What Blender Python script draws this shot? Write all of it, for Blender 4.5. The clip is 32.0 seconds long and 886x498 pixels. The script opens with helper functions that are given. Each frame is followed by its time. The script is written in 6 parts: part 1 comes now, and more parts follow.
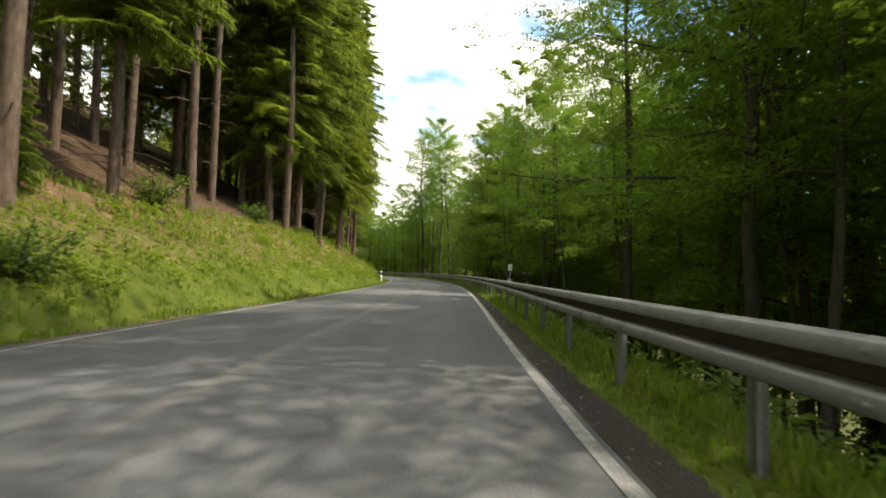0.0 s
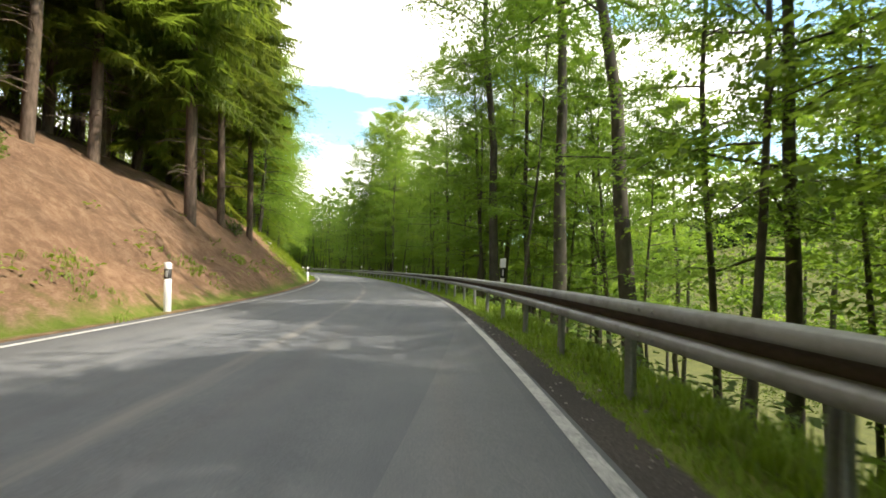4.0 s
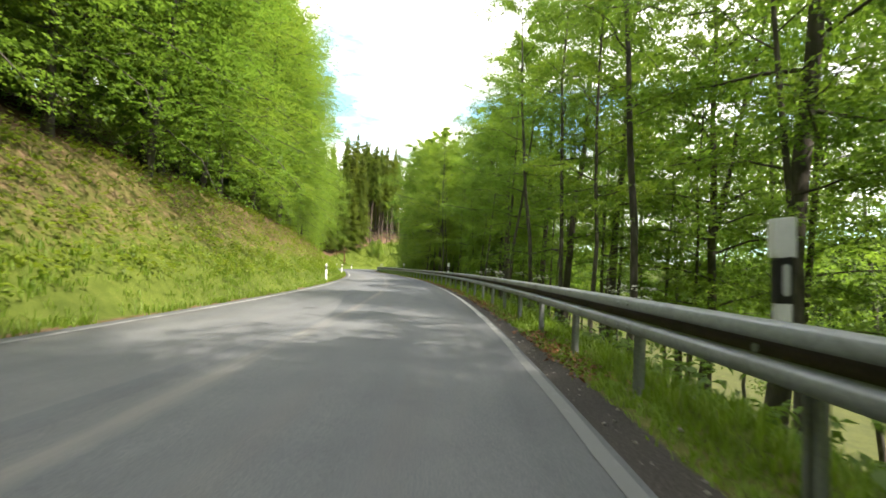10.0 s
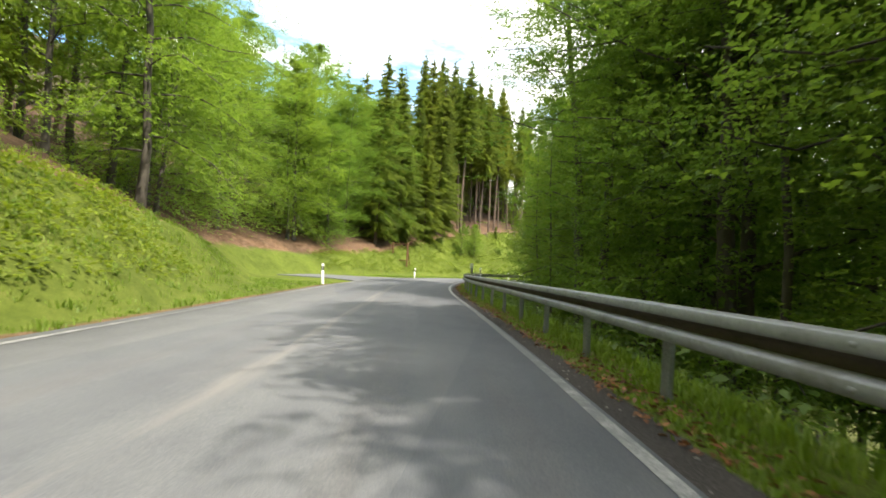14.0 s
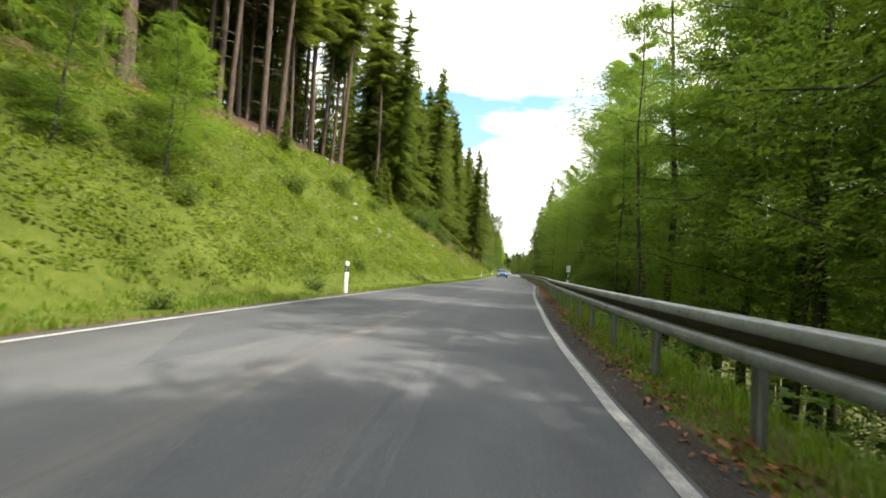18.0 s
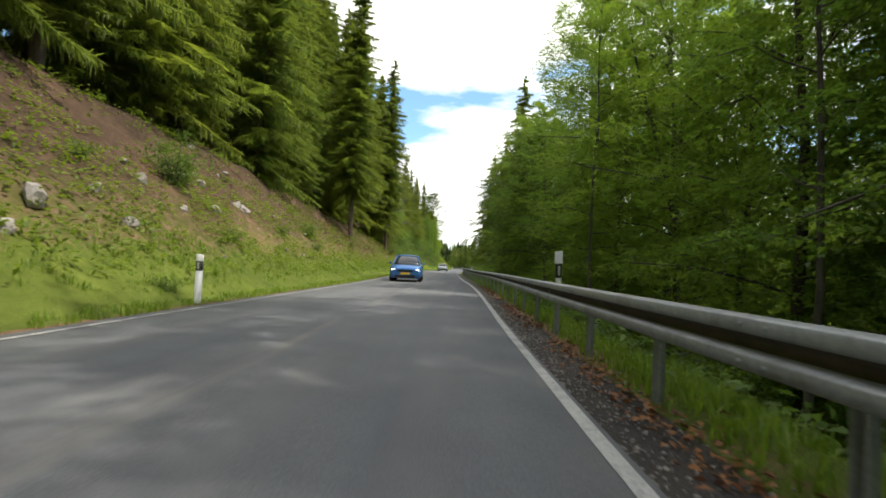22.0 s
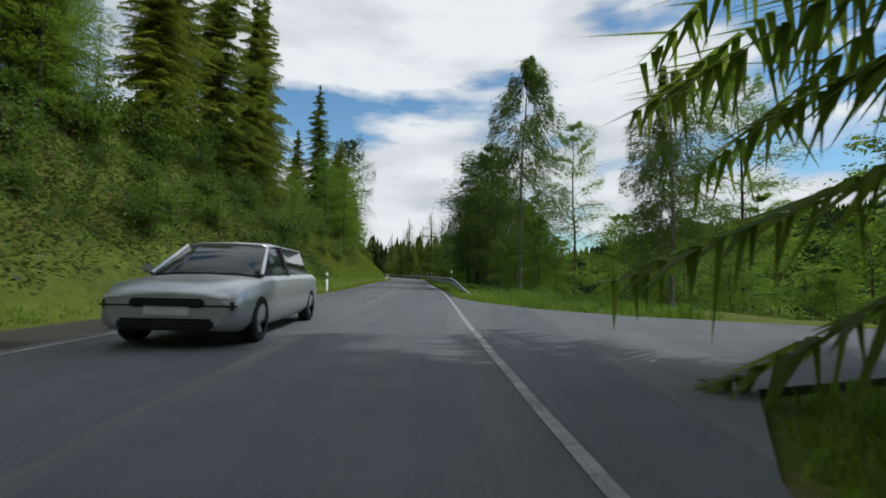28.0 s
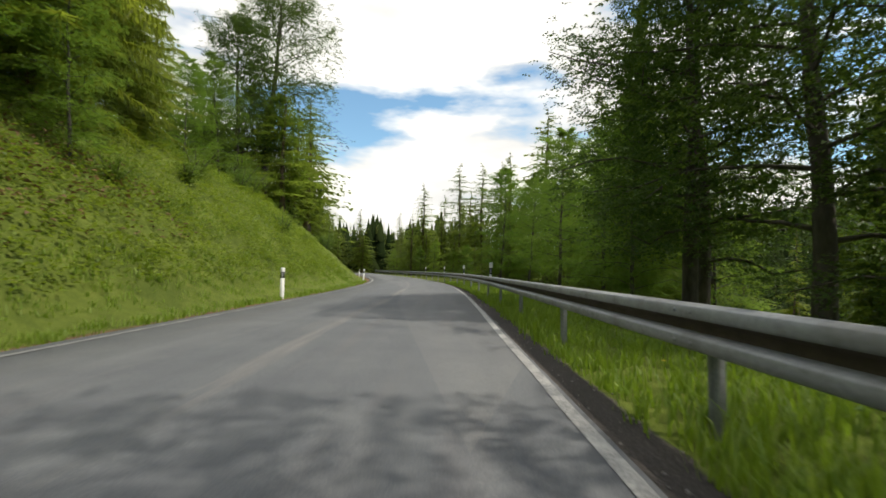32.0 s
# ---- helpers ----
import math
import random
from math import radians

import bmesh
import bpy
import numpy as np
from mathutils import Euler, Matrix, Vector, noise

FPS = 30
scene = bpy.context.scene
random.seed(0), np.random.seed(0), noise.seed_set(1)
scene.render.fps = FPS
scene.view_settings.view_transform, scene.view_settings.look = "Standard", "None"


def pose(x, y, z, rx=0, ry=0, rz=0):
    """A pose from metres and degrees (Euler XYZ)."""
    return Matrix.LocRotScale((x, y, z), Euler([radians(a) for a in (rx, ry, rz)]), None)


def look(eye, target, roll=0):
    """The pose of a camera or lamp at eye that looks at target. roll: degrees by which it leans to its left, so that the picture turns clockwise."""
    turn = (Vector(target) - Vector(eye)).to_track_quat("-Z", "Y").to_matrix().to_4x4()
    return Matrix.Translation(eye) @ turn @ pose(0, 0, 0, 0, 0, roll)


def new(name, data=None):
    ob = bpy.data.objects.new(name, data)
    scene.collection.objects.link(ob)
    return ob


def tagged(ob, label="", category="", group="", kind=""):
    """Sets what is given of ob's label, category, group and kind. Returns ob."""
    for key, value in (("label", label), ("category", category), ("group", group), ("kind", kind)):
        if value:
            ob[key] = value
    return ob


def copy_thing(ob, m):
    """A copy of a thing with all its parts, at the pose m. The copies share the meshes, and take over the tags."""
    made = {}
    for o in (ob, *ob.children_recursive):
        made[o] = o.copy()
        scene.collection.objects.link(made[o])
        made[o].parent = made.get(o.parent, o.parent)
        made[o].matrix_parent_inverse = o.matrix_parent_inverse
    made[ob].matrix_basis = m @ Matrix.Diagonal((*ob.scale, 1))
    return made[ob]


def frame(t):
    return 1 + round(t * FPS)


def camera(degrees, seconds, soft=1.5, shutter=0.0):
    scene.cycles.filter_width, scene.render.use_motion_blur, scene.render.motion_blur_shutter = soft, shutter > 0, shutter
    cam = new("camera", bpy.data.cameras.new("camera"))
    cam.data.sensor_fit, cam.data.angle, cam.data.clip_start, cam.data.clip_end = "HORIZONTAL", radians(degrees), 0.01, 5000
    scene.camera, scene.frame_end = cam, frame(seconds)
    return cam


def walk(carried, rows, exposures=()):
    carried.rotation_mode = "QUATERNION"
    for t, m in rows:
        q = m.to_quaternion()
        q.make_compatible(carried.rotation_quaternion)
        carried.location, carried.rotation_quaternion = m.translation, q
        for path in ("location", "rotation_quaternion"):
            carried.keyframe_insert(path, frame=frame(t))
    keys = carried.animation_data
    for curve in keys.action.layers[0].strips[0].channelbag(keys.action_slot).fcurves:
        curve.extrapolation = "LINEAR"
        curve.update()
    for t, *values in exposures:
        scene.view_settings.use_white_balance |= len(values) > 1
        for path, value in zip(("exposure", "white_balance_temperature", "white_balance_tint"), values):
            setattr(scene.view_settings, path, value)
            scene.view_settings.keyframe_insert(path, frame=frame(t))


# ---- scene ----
# ---------------------------------------------------------------- the road's line
# headings of the right edge line in degrees, one every 10 m from 20 m before the start
HEADINGS = [1.96, -0.53, -3.01, -5.21, -4.18, -2.54, 0.21, 4.31, 7.37, 10.27, 15.96, 18.4, 21.12, 23.51, 25.89, 28.02, 30.92, 32.9,
            36.27, 39.37, 41.34, 44.49, 44.61, 47.22, 48.28, 43.56, 39.17, 31.52, 16.36, 10.62, 10.31, 8.55, 9.28, 11.77, 12.4, 10.74,
            11.65, 13.87, 12.29, 11.97, 12.11, 10.01, 8.99, 8.07, 6.76, 7.8, 9.73, 10.15, 8.58, 7.97, 7.98, 10.02, 13.43, 16.81, 19.38,
            20.93, 21.7, 22.01, 22.05, 21.96, 21.84, 21.71]
ROAD_W = 5.39          # between the two edge lines
EYE_H = 0.967
_fine = np.arange(0, len(HEADINGS) * 10 - 10, 0.5)
_u = np.convolve(np.pad(np.radians(np.interp(_fine, np.arange(len(HEADINGS)) * 10.0, HEADINGS)), 7, mode="edge"), np.ones(15) / 15, "valid")
_x = np.concatenate([[0], np.cumsum(-np.sin(_u) * 0.5)[:-1]])
_y = np.concatenate([[0], np.cumsum(np.cos(_u) * 0.5)[:-1]])
_s = _fine - 20.0
S_MIN, S_MAX = -20.0, 585.0


def road_xy(s, lat):
    """World x, y and heading at s metres along the right edge line and lat metres to its right."""
    s, lat = np.asarray(s, float), np.asarray(lat, float)
    x, y, u = np.interp(s, _s, _x), np.interp(s, _s, _y), np.interp(s, _s, _u)
    over = np.where(s < _s[0], s - _s[0], np.where(s > _s[-1], s - _s[-1], 0.0))
    return x + lat * np.cos(u) - np.sin(u) * over, y + lat * np.sin(u) + np.cos(u) * over, u


# ---------------------------------------------------------------- the camera and its walk
SPEED_T = [0, 4, 8, 12, 16, 20, 24, 28, 32]
SPEED_V = [14.551, 14.51, 14.539, 14.618, 14.377, 14.455, 14.478, 14.573, 15.075]
_tt = np.arange(0, 32.01, 0.1)
_vv = np.interp(_tt, SPEED_T, SPEED_V)
_ss = np.concatenate([[0], np.cumsum((_vv[1:] + _vv[:-1]) / 2 * 0.1)])
# seconds, metres left of the edge line, yaw against the road, pitch, roll
ROWS = [
    (0.0, 0.89, -0.17, 2.82, -2.10),
    (0.5, 0.72, -0.06, 2.72, -2.62),
    (1.0, 0.56, 1.59, 2.62, -3.14),
    (1.5, 0.70, 3.95, 2.75, -2.37),
    (2.0, 0.83, 2.14, 2.88, -1.60),
    (2.5, 0.76, 3.34, 2.79, -2.18),
    (4.5, 0.77, 0.02, 2.59, -2.13),
    (5.0, 0.63, 2.15, 2.60, -2.81),
    (6.0, 0.57, 0.93, 2.96, -2.70),
    (7.0, 0.77, 1.58, 2.69, -0.69),
    (8.0, 0.64, -0.21, 2.57, -2.52),
    (9.0, 0.42, 0.17, 2.54, -2.53),
    (10.0, 0.86, 1.15, 2.34, -2.62),
    (11.0, 0.91, 1.65, 2.67, -2.67),
    (12.0, 0.85, 0.70, 2.41, -3.11),
    (13.0, 1.38, 2.50, 2.59, -2.87),
    (13.5, 1.25, 0.64, 2.68, -2.55),
    (15.5, 0.79, -0.37, 1.78, -4.87),
    (16.0, 0.87, 1.34, 1.86, -4.02),
    (16.5, 0.90, 6.25, 1.47, -4.32),
    (17.0, 0.94, 4.80, 1.07, -4.63),
    (17.5, 0.97, 1.49, 1.66, -4.32),
    (18.0, 1.01, 3.81, 2.24, -4.01),
    (18.5, 0.98, -2.30, 1.96, -4.04),
    (19.0, 0.94, -0.63, 1.69, -4.06),
    (19.5, 0.79, -0.20, 1.72, -4.02),
    (20.0, 0.63, 1.77, 1.74, -3.97),
    (20.5, 0.79, 5.51, 2.13, -3.32),
    (21.0, 0.95, 1.76, 2.52, -2.67),
    (21.5, 0.93, 0.14, 2.27, -2.79),
    (22.0, 0.91, 0.76, 2.02, -2.91),
    (22.5, 0.72, -0.52, 1.89, -3.03),
    (23.0, 0.52, 0.90, 1.76, -3.15),
    (23.5, 0.76, 2.49, 2.05, -3.24),
    (24.0, 1.00, 1.48, 2.35, -3.32),
    (24.5, 0.95, -1.34, 2.26, -3.64),
    (25.0, 0.89, 2.42, 2.17, -3.95),
    (25.5, 0.79, 1.09, 1.92, -3.88),
    (26.0, 0.69, 2.32, 1.66, -3.81),
    (26.5, 0.70, 1.07, 2.11, -2.90),
    (28.5, 0.74, -2.43, 3.17, -1.38),
    (29.0, 0.55, 1.64, 2.69, -1.92),
    (29.5, 0.63, 4.59, 2.75, -1.38),
    (30.0, 0.71, 0.76, 2.80, -0.84),
    (30.5, 0.78, 0.07, 2.65, -0.67),
    (31.0, 0.84, -1.92, 2.49, -0.50),
    (31.5, 0.87, 0.73, 2.53, -0.82),
    (32.0, 0.90, -0.06, 2.56, -1.14),
]


def eye_pose(a, t, yaw, pitch, roll):
    x, y, u = road_xy(np.interp(t, _tt, _ss), -a)
    return pose(float(x), float(y), EYE_H, 90 + pitch, roll, math.degrees(float(u)) + yaw)


cam = camera(85.0, 32.0, soft=1.7, shutter=0.08)
walk(cam, [(t, eye_pose(a, t, yaw, pitch, roll)) for t, a, yaw, pitch, roll in ROWS],
     exposures=[(0, 0.22, 7500, 10), (1, 0.72, 7500, 10), (2, 0.95, 7400, 10), (5, 0.6, 7100, 10), (7, 0.55, 7100, 10), (8, 0.78, 7100, 10), (9, 0.8, 7000, 10), (10, 0.85, 7000, 10), (11, 0.8, 7000, 10), (13, 0.76, 7000, 10), (16, 0.8, 7000, 10), (17, 0.55, 7000, 10), (18, 0.4, 7000, 10), (19, 0.05, 7000, 10), (20, 0.28, 7000, 10), (21, 0.1, 6900, 10), (22.5, 0, 6700, 10), (23.3, 0.1, 6600, 10), (24, 0.3, 6600, 10), (25, 0.25, 6600, 8), (26, -0.08, 6500, 8), (28.5, -1.25, 6100, 8), (29.2, -1.2, 6150, 8), (30, -0.9, 6600, 8), (31, -0.65, 6900, 8), (32, -0.55, 6950, 8)])

# ---------------------------------------------------------------- sky and sun
SUN_AZ = math.radians(94)      # clockwise from +y
SUN_EL = math.radians(56.5)
world = bpy.data.worlds.new("sky")
scene.world = world
world.use_nodes = True
wn, wl = world.node_tree.nodes, world.node_tree.links
wn.clear()
w_out, w_bg = wn.new("ShaderNodeOutputWorld"), wn.new("ShaderNodeBackground")
w_sky = wn.new("ShaderNodeTexSky")
w_sky.sky_type, w_sky.sun_disc = "NISHITA", False
w_sky.sun_elevation, w_sky.sun_rotation = SUN_EL, SUN_AZ
w_sky.dust_density = 0.6
w_co, w_map = wn.new("ShaderNodeTexCoord"), wn.new("ShaderNodeMapping")
w_map.inputs["Scale"].default_value = (1.0, 1.0, 3.2)
w_noise, w_ramp = wn.new("ShaderNodeTexNoise"), wn.new("ShaderNodeValToRGB")
w_noise.inputs["Scale"].default_value, w_noise.inputs["Detail"].default_value = 2.0, 9
w_noise.inputs["Roughness"].default_value = 0.52
w_ramp.color_ramp.elements[0].position, w_ramp.color_ramp.elements[1].position = 0.41, 0.49
w_noise2, w_ramp2 = wn.new("ShaderNodeTexNoise"), wn.new("ShaderNodeValToRGB")
w_noise2.inputs["Scale"].default_value, w_noise2.inputs["Detail"].default_value = 4.0, 6
w_ramp2.color_ramp.elements[0].position, w_ramp2.color_ramp.elements[1].position = 0.35, 0.6
w_ramp2.color_ramp.elements[0].color, w_ramp2.color_ramp.elements[1].color = (13.5, 13.7, 14.1, 1), (19, 19, 19, 1)
w_mix = wn.new("ShaderNodeMix")
w_mix.data_type = "RGBA"
wl.new(w_co.outputs["Generated"], w_map.inputs["Vector"])
wl.new(w_map.outputs["Vector"], w_noise.inputs["Vector"])
wl.new(w_map.outputs["Vector"], w_noise2.inputs["Vector"])
wl.new(w_noise.outputs["Fac"], w_ramp.inputs["Fac"])
wl.new(w_noise2.outputs["Fac"], w_ramp2.inputs["Fac"])
wl.new(w_ramp.outputs["Color"], w_mix.inputs["Factor"])
w_gain = wn.new("ShaderNodeMix")
w_gain.data_type, w_gain.blend_type = "RGBA", "MULTIPLY"
w_gain.inputs["Factor"].default_value, w_gain.inputs["B"].default_value = 1.0, (2.2, 2.8, 2.9, 1)
wl.new(w_sky.outputs["Color"], w_gain.inputs["A"])
wl.new(w_gain.outputs["Result"], w_mix.inputs["A"])
wl.new(w_ramp2.outputs["Color"], w_mix.inputs["B"])
wl.new(w_mix.outputs["Result"], w_bg.inputs["Color"])
w_bg.inputs["Strength"].default_value = 0.10
wl.new(w_bg.outputs["Background"], w_out.inputs["Surface"])

sun = new("sun", bpy.data.lights.new("sun", "SUN"))
sun.data.energy, sun.data.angle, sun.data.color = 5.0, radians(0.6), (1.0, 0.94, 0.84)
sun_from = Vector((math.sin(SUN_AZ) * math.cos(SUN_EL), math.cos(SUN_AZ) * math.cos(SUN_EL), math.sin(SUN_EL)))
sun.matrix_world = look(sun_from * 300, (0, 0, 0))


# ---------------------------------------------------------------- materials
def material(name, rough=0.8, metal=0.0, spec=0.3):
    m = bpy.data.materials.new(name)
    m.use_nodes = True
    b = m.node_tree.nodes["Principled BSDF"]
    b.inputs["Roughness"].default_value, b.inputs["Metallic"].default_value = rough, metal
    b.inputs["Specular IOR Level"].default_value = spec
    return m, m.node_tree.nodes, m.node_tree.links, b


def coords(n, l, scale=(1, 1, 1), kind="Object"):
    co, mp = n.new("ShaderNodeTexCoord"), n.new("ShaderNodeMapping")
    mp.inputs["Scale"].default_value = scale
    l.new(co.outputs[kind], mp.inputs["Vector"])
    return mp.outputs["Vector"]


def noise_tex(n, l, vec, scale, detail=4, rough=0.55):
    t = n.new("ShaderNodeTexNoise")
    t.inputs["Scale"].default_value, t.inputs["Detail"].default_value, t.inputs["Roughness"].default_value = scale, detail, rough
    l.new(vec, t.inputs["Vector"])
    return t.outputs["Fac"]


def ramp(n, l, fac, *stops):
    r = n.new("ShaderNodeValToRGB")
    e = r.color_ramp.elements
    while len(e) < len(stops):
        e.new(0.5)
    for el, (p, c) in zip(e, stops):
        el.position = p
        el.color = (*c, 1) if len(c) == 3 else c
    l.new(fac, r.inputs["Fac"])
    return r.outputs["Color"]


def mix(n, l, fac, a, b, mode="MIX"):
    m = n.new("ShaderNodeMix")
    m.data_type, m.blend_type = "RGBA", mode
    for key, v in (("Factor", fac), ("A", a), ("B", b)):
        if isinstance(v, (int, float)):
            m.inputs[key].default_value = v
        elif isinstance(v, tuple):
            m.inputs[key].default_value = (*v, 1)
        else:
            l.new(v, m.inputs[key])
    return m.outputs["Result"]


def bump(n, l, b, height, strength, dist=0.02):
    k = n.new("ShaderNodeBump")
    k.inputs["Strength"].default_value, k.inputs["Distance"].default_value = strength, dist
    l.new(height, k.inputs["Height"])
    l.new(k.outputs["Normal"], b.inputs["Normal"])


def plain(name, color, rough=0.6, metal=0.0, spec=0.3, vary=0.15, scale=6.0, bumpy=0.0):
    """A surface of one paint with mottling at two scales."""
    m, n, l, b = material(name, rough, metal, spec)
    v = coords(n, l)
    f = mix(n, l, 0.5, noise_tex(n, l, v, scale), noise_tex(n, l, v, scale * 9))
    dark = tuple(c * (1 - vary) for c in color)
    light = tuple(min(1, c * (1 + vary)) for c in color)
    l.new(ramp(n, l, f, (0.3, dark), (0.7, light)), b.inputs["Base Color"])
    if bumpy:
        bump(n, l, b, f, bumpy)
    return m


def leaf_material(name, dark, light, sheen=(0.16, 0.26, 0.02), through_part=0.4, gloss=0.3):
    m, n, l, b = material(name, 0.5 if gloss > 0.1 else 0.95, 0, gloss)
    geo, info = n.new("ShaderNodeNewGeometry"), n.new("ShaderNodeObjectInfo")
    c1 = ramp(n, l, geo.outputs["Random Per Island"], (0.0, dark), (1.0, light))
    tint = ramp(n, l, info.outputs["Random"], (0.0, (0.82, 0.9, 0.8)), (0.5, (1, 1, 1)), (1.0, (1.18, 1.1, 0.85)))
    c2 = mix(n, l, 1.0, c1, tint, "MULTIPLY")
    l.new(c2, b.inputs["Base Color"])
    tr, sh = n.new("ShaderNodeBsdfTranslucent"), n.new("ShaderNodeMixShader")
    c3 = mix(n, l, 1.0, tint, sheen, "MULTIPLY")
    l.new(c3, tr.inputs["Color"])
    sh.inputs["Fac"].default_value = through_part
    l.new(b.outputs["BSDF"], sh.inputs[1])
    l.new(tr.outputs["BSDF"], sh.inputs[2])
    l.new(sh.outputs["Shader"], n["Material Output"].inputs["Surface"])
    return m


def bark_material(name, dark, light, stretch=0.15, scale=9.0, rough=0.9):
    m, n, l, b = material(name, rough, 0, 0.15)
    v = coords(n, l, (1, 1, stretch))
    f = noise_tex(n, l, v, scale, 6, 0.65)
    g = noise_tex(n, l, coords(n, l), 0.9, 3)
    base = ramp(n, l, f, (0.3, dark), (0.7, light))
    l.new(mix(n, l, ramp(n, l, g, (0.5, (0, 0, 0)), (0.75, (0.45, 0.45, 0.45))), base, (0.09, 0.10, 0.06)), b.inputs["Base Color"])
    bump(n, l, b, f, 0.7, 0.03)
    return m


def asphalt_material():
    m, n, l, b = material("asphalt", 0.82, 0, 0.35)
    uv = n.new("ShaderNodeUVMap")
    uv.uv_map = "road"
    sep = n.new("ShaderNodeSeparateXYZ")
    l.new(uv.outputs["UV"], sep.inputs[0])
    v = coords(n, l)
    grain = noise_tex(n, l, v, 95, 3, 0.7)
    blot = noise_tex(n, l, v, 1.1, 5, 0.6)
    mp = n.new("ShaderNodeMapping")
    mp.inputs["Scale"].default_value = (0.9, 0.06, 1)
    l.new(uv.outputs["UV"], mp.inputs["Vector"])
    streak = noise_tex(n, l, mp.outputs["Vector"], 3.0, 4, 0.5)
    c = ramp(n, l, grain, (0.3, (0.090, 0.097, 0.108)), (0.52, (0.128, 0.136, 0.149)), (0.75, (0.19, 0.20, 0.215)))
    c = mix(n, l, 1.0, c, ramp(n, l, blot, (0.35, (0.91, 0.91, 0.92)), (0.65, (1.07, 1.07, 1.05))), "MULTIPLY")
    c = mix(n, l, 1.0, c, ramp(n, l, streak, (0.32, (0.92, 0.92, 0.93)), (0.5, (1, 1, 1)), (0.68, (1.09, 1.08, 1.06))), "MULTIPLY")
    # long resurfaced patches with clear edges
    mp2 = n.new("ShaderNodeMapping")
    mp2.inputs["Scale"].default_value = (0.42, 0.045, 1)
    l.new(uv.outputs["UV"], mp2.inputs["Vector"])
    vor = n.new("ShaderNodeTexVoronoi")
    vor.inputs["Scale"].default_value = 1.0
    l.new(mp2.outputs["Vector"], vor.inputs["Vector"])
    vs = n.new("ShaderNodeSeparateColor")
    l.new(vor.outputs["Color"], vs.inputs["Color"])
    c = mix(n, l, 1.0, c, ramp(n, l, vs.outputs["Red"], (0.0, (0.83, 0.845, 0.87)), (0.35, (0.96, 0.96, 0.97)), (0.75, (1.04, 1.03, 1.02)), (1.0, (1.14, 1.11, 1.08))), "MULTIPLY")
    # a pale worn seam along the middle
    mth = n.new("ShaderNodeMath")
    mth.operation = "ADD"
    mth.inputs[1].default_value = ROAD_W * 0.5
    l.new(sep.outputs["X"], mth.inputs[0])
    ab = n.new("ShaderNodeMath")
    ab.operation = "ABSOLUTE"
    l.new(mth.outputs[0], ab.inputs[0])
    seam = ramp(n, l, ab.outputs[0], (0.05, (1, 1, 1)), (0.17, (0, 0, 0)))
    wear = ramp(n, l, noise_tex(n, l, mp.outputs["Vector"], 5.0, 3), (0.40, (0, 0, 0)), (0.62, (0.55, 0.55, 0.55)))
    c = mix(n, l, mix(n, l, 1.0, seam, wear, "MULTIPLY"), c, (0.235, 0.222, 0.21))
    # a darker resurfaced lane with a wandering edge, in some stretches only
    edge = n.new("ShaderNodeMath")
    edge.operation = "MULTIPLY_ADD"
    l.new(noise_tex(n, l, mp.outputs["Vector"], 6.0, 4), edge.inputs[0])
    edge.inputs[1].default_value = 1.6
    l.new(sep.outputs["X"], edge.inputs[2])
    side = n.new("ShaderNodeMath")
    side.operation = "ADD"
    side.inputs[1].default_value = 1.15
    l.new(edge.outputs[0], side.inputs[0])
    mp3 = n.new("ShaderNodeMapping")
    mp3.inputs["Scale"].default_value = (0.0, 0.035, 1)
    l.new(uv.outputs["UV"], mp3.inputs["Vector"])
    where = ramp(n, l, noise_tex(n, l, mp3.outputs["Vector"], 1.0, 2), (0.46, (0, 0, 0)), (0.54, (0.8, 0.8, 0.8)))
    lane = mix(n, l, 1.0, ramp(n, l, side.outputs[0], (0.46, (0, 0, 0)), (0.54, (1, 1, 1))), where, "MULTIPLY")
    c = mix(n, l, lane, c, mix(n, l, 1.0, c, (0.80, 0.82, 0.85), "MULTIPLY"))
    # reddish wheel tracks where the binder shows
    red = ramp(n, l, noise_tex(n, l, mp.outputs["Vector"], 2.2, 5, 0.6), (0.52, (0, 0, 0)), (0.66, (0.55, 0.55, 0.55)))
    c = mix(n, l, red, c, mix(n, l, 1.0, c, (1.07, 1.0, 0.96), "MULTIPLY"))
    l.new(c, b.inputs["Base Color"])
    bump(n, l, b, grain, 0.35, 0.01)
    return m


def line_paint_material():
    m, n, l, b = material("worn_line_paint", 0.75, 0, 0.3)
    v = coords(n, l)
    wear = mix(n, l, 0.5, noise_tex(n, l, v, 3.0, 6, 0.7), noise_tex(n, l, v, 45, 4, 0.7))
    wear = mix(n, l, 0.45, wear, noise_tex(n, l, v, 0.045, 2, 0.5))
    l.new(ramp(n, l, wear, (0.44, (0.15, 0.155, 0.16)), (0.49, (0.27, 0.27, 0.27)), (0.57, (0.44, 0.44, 0.43))), b.inputs["Base Color"])
    return m


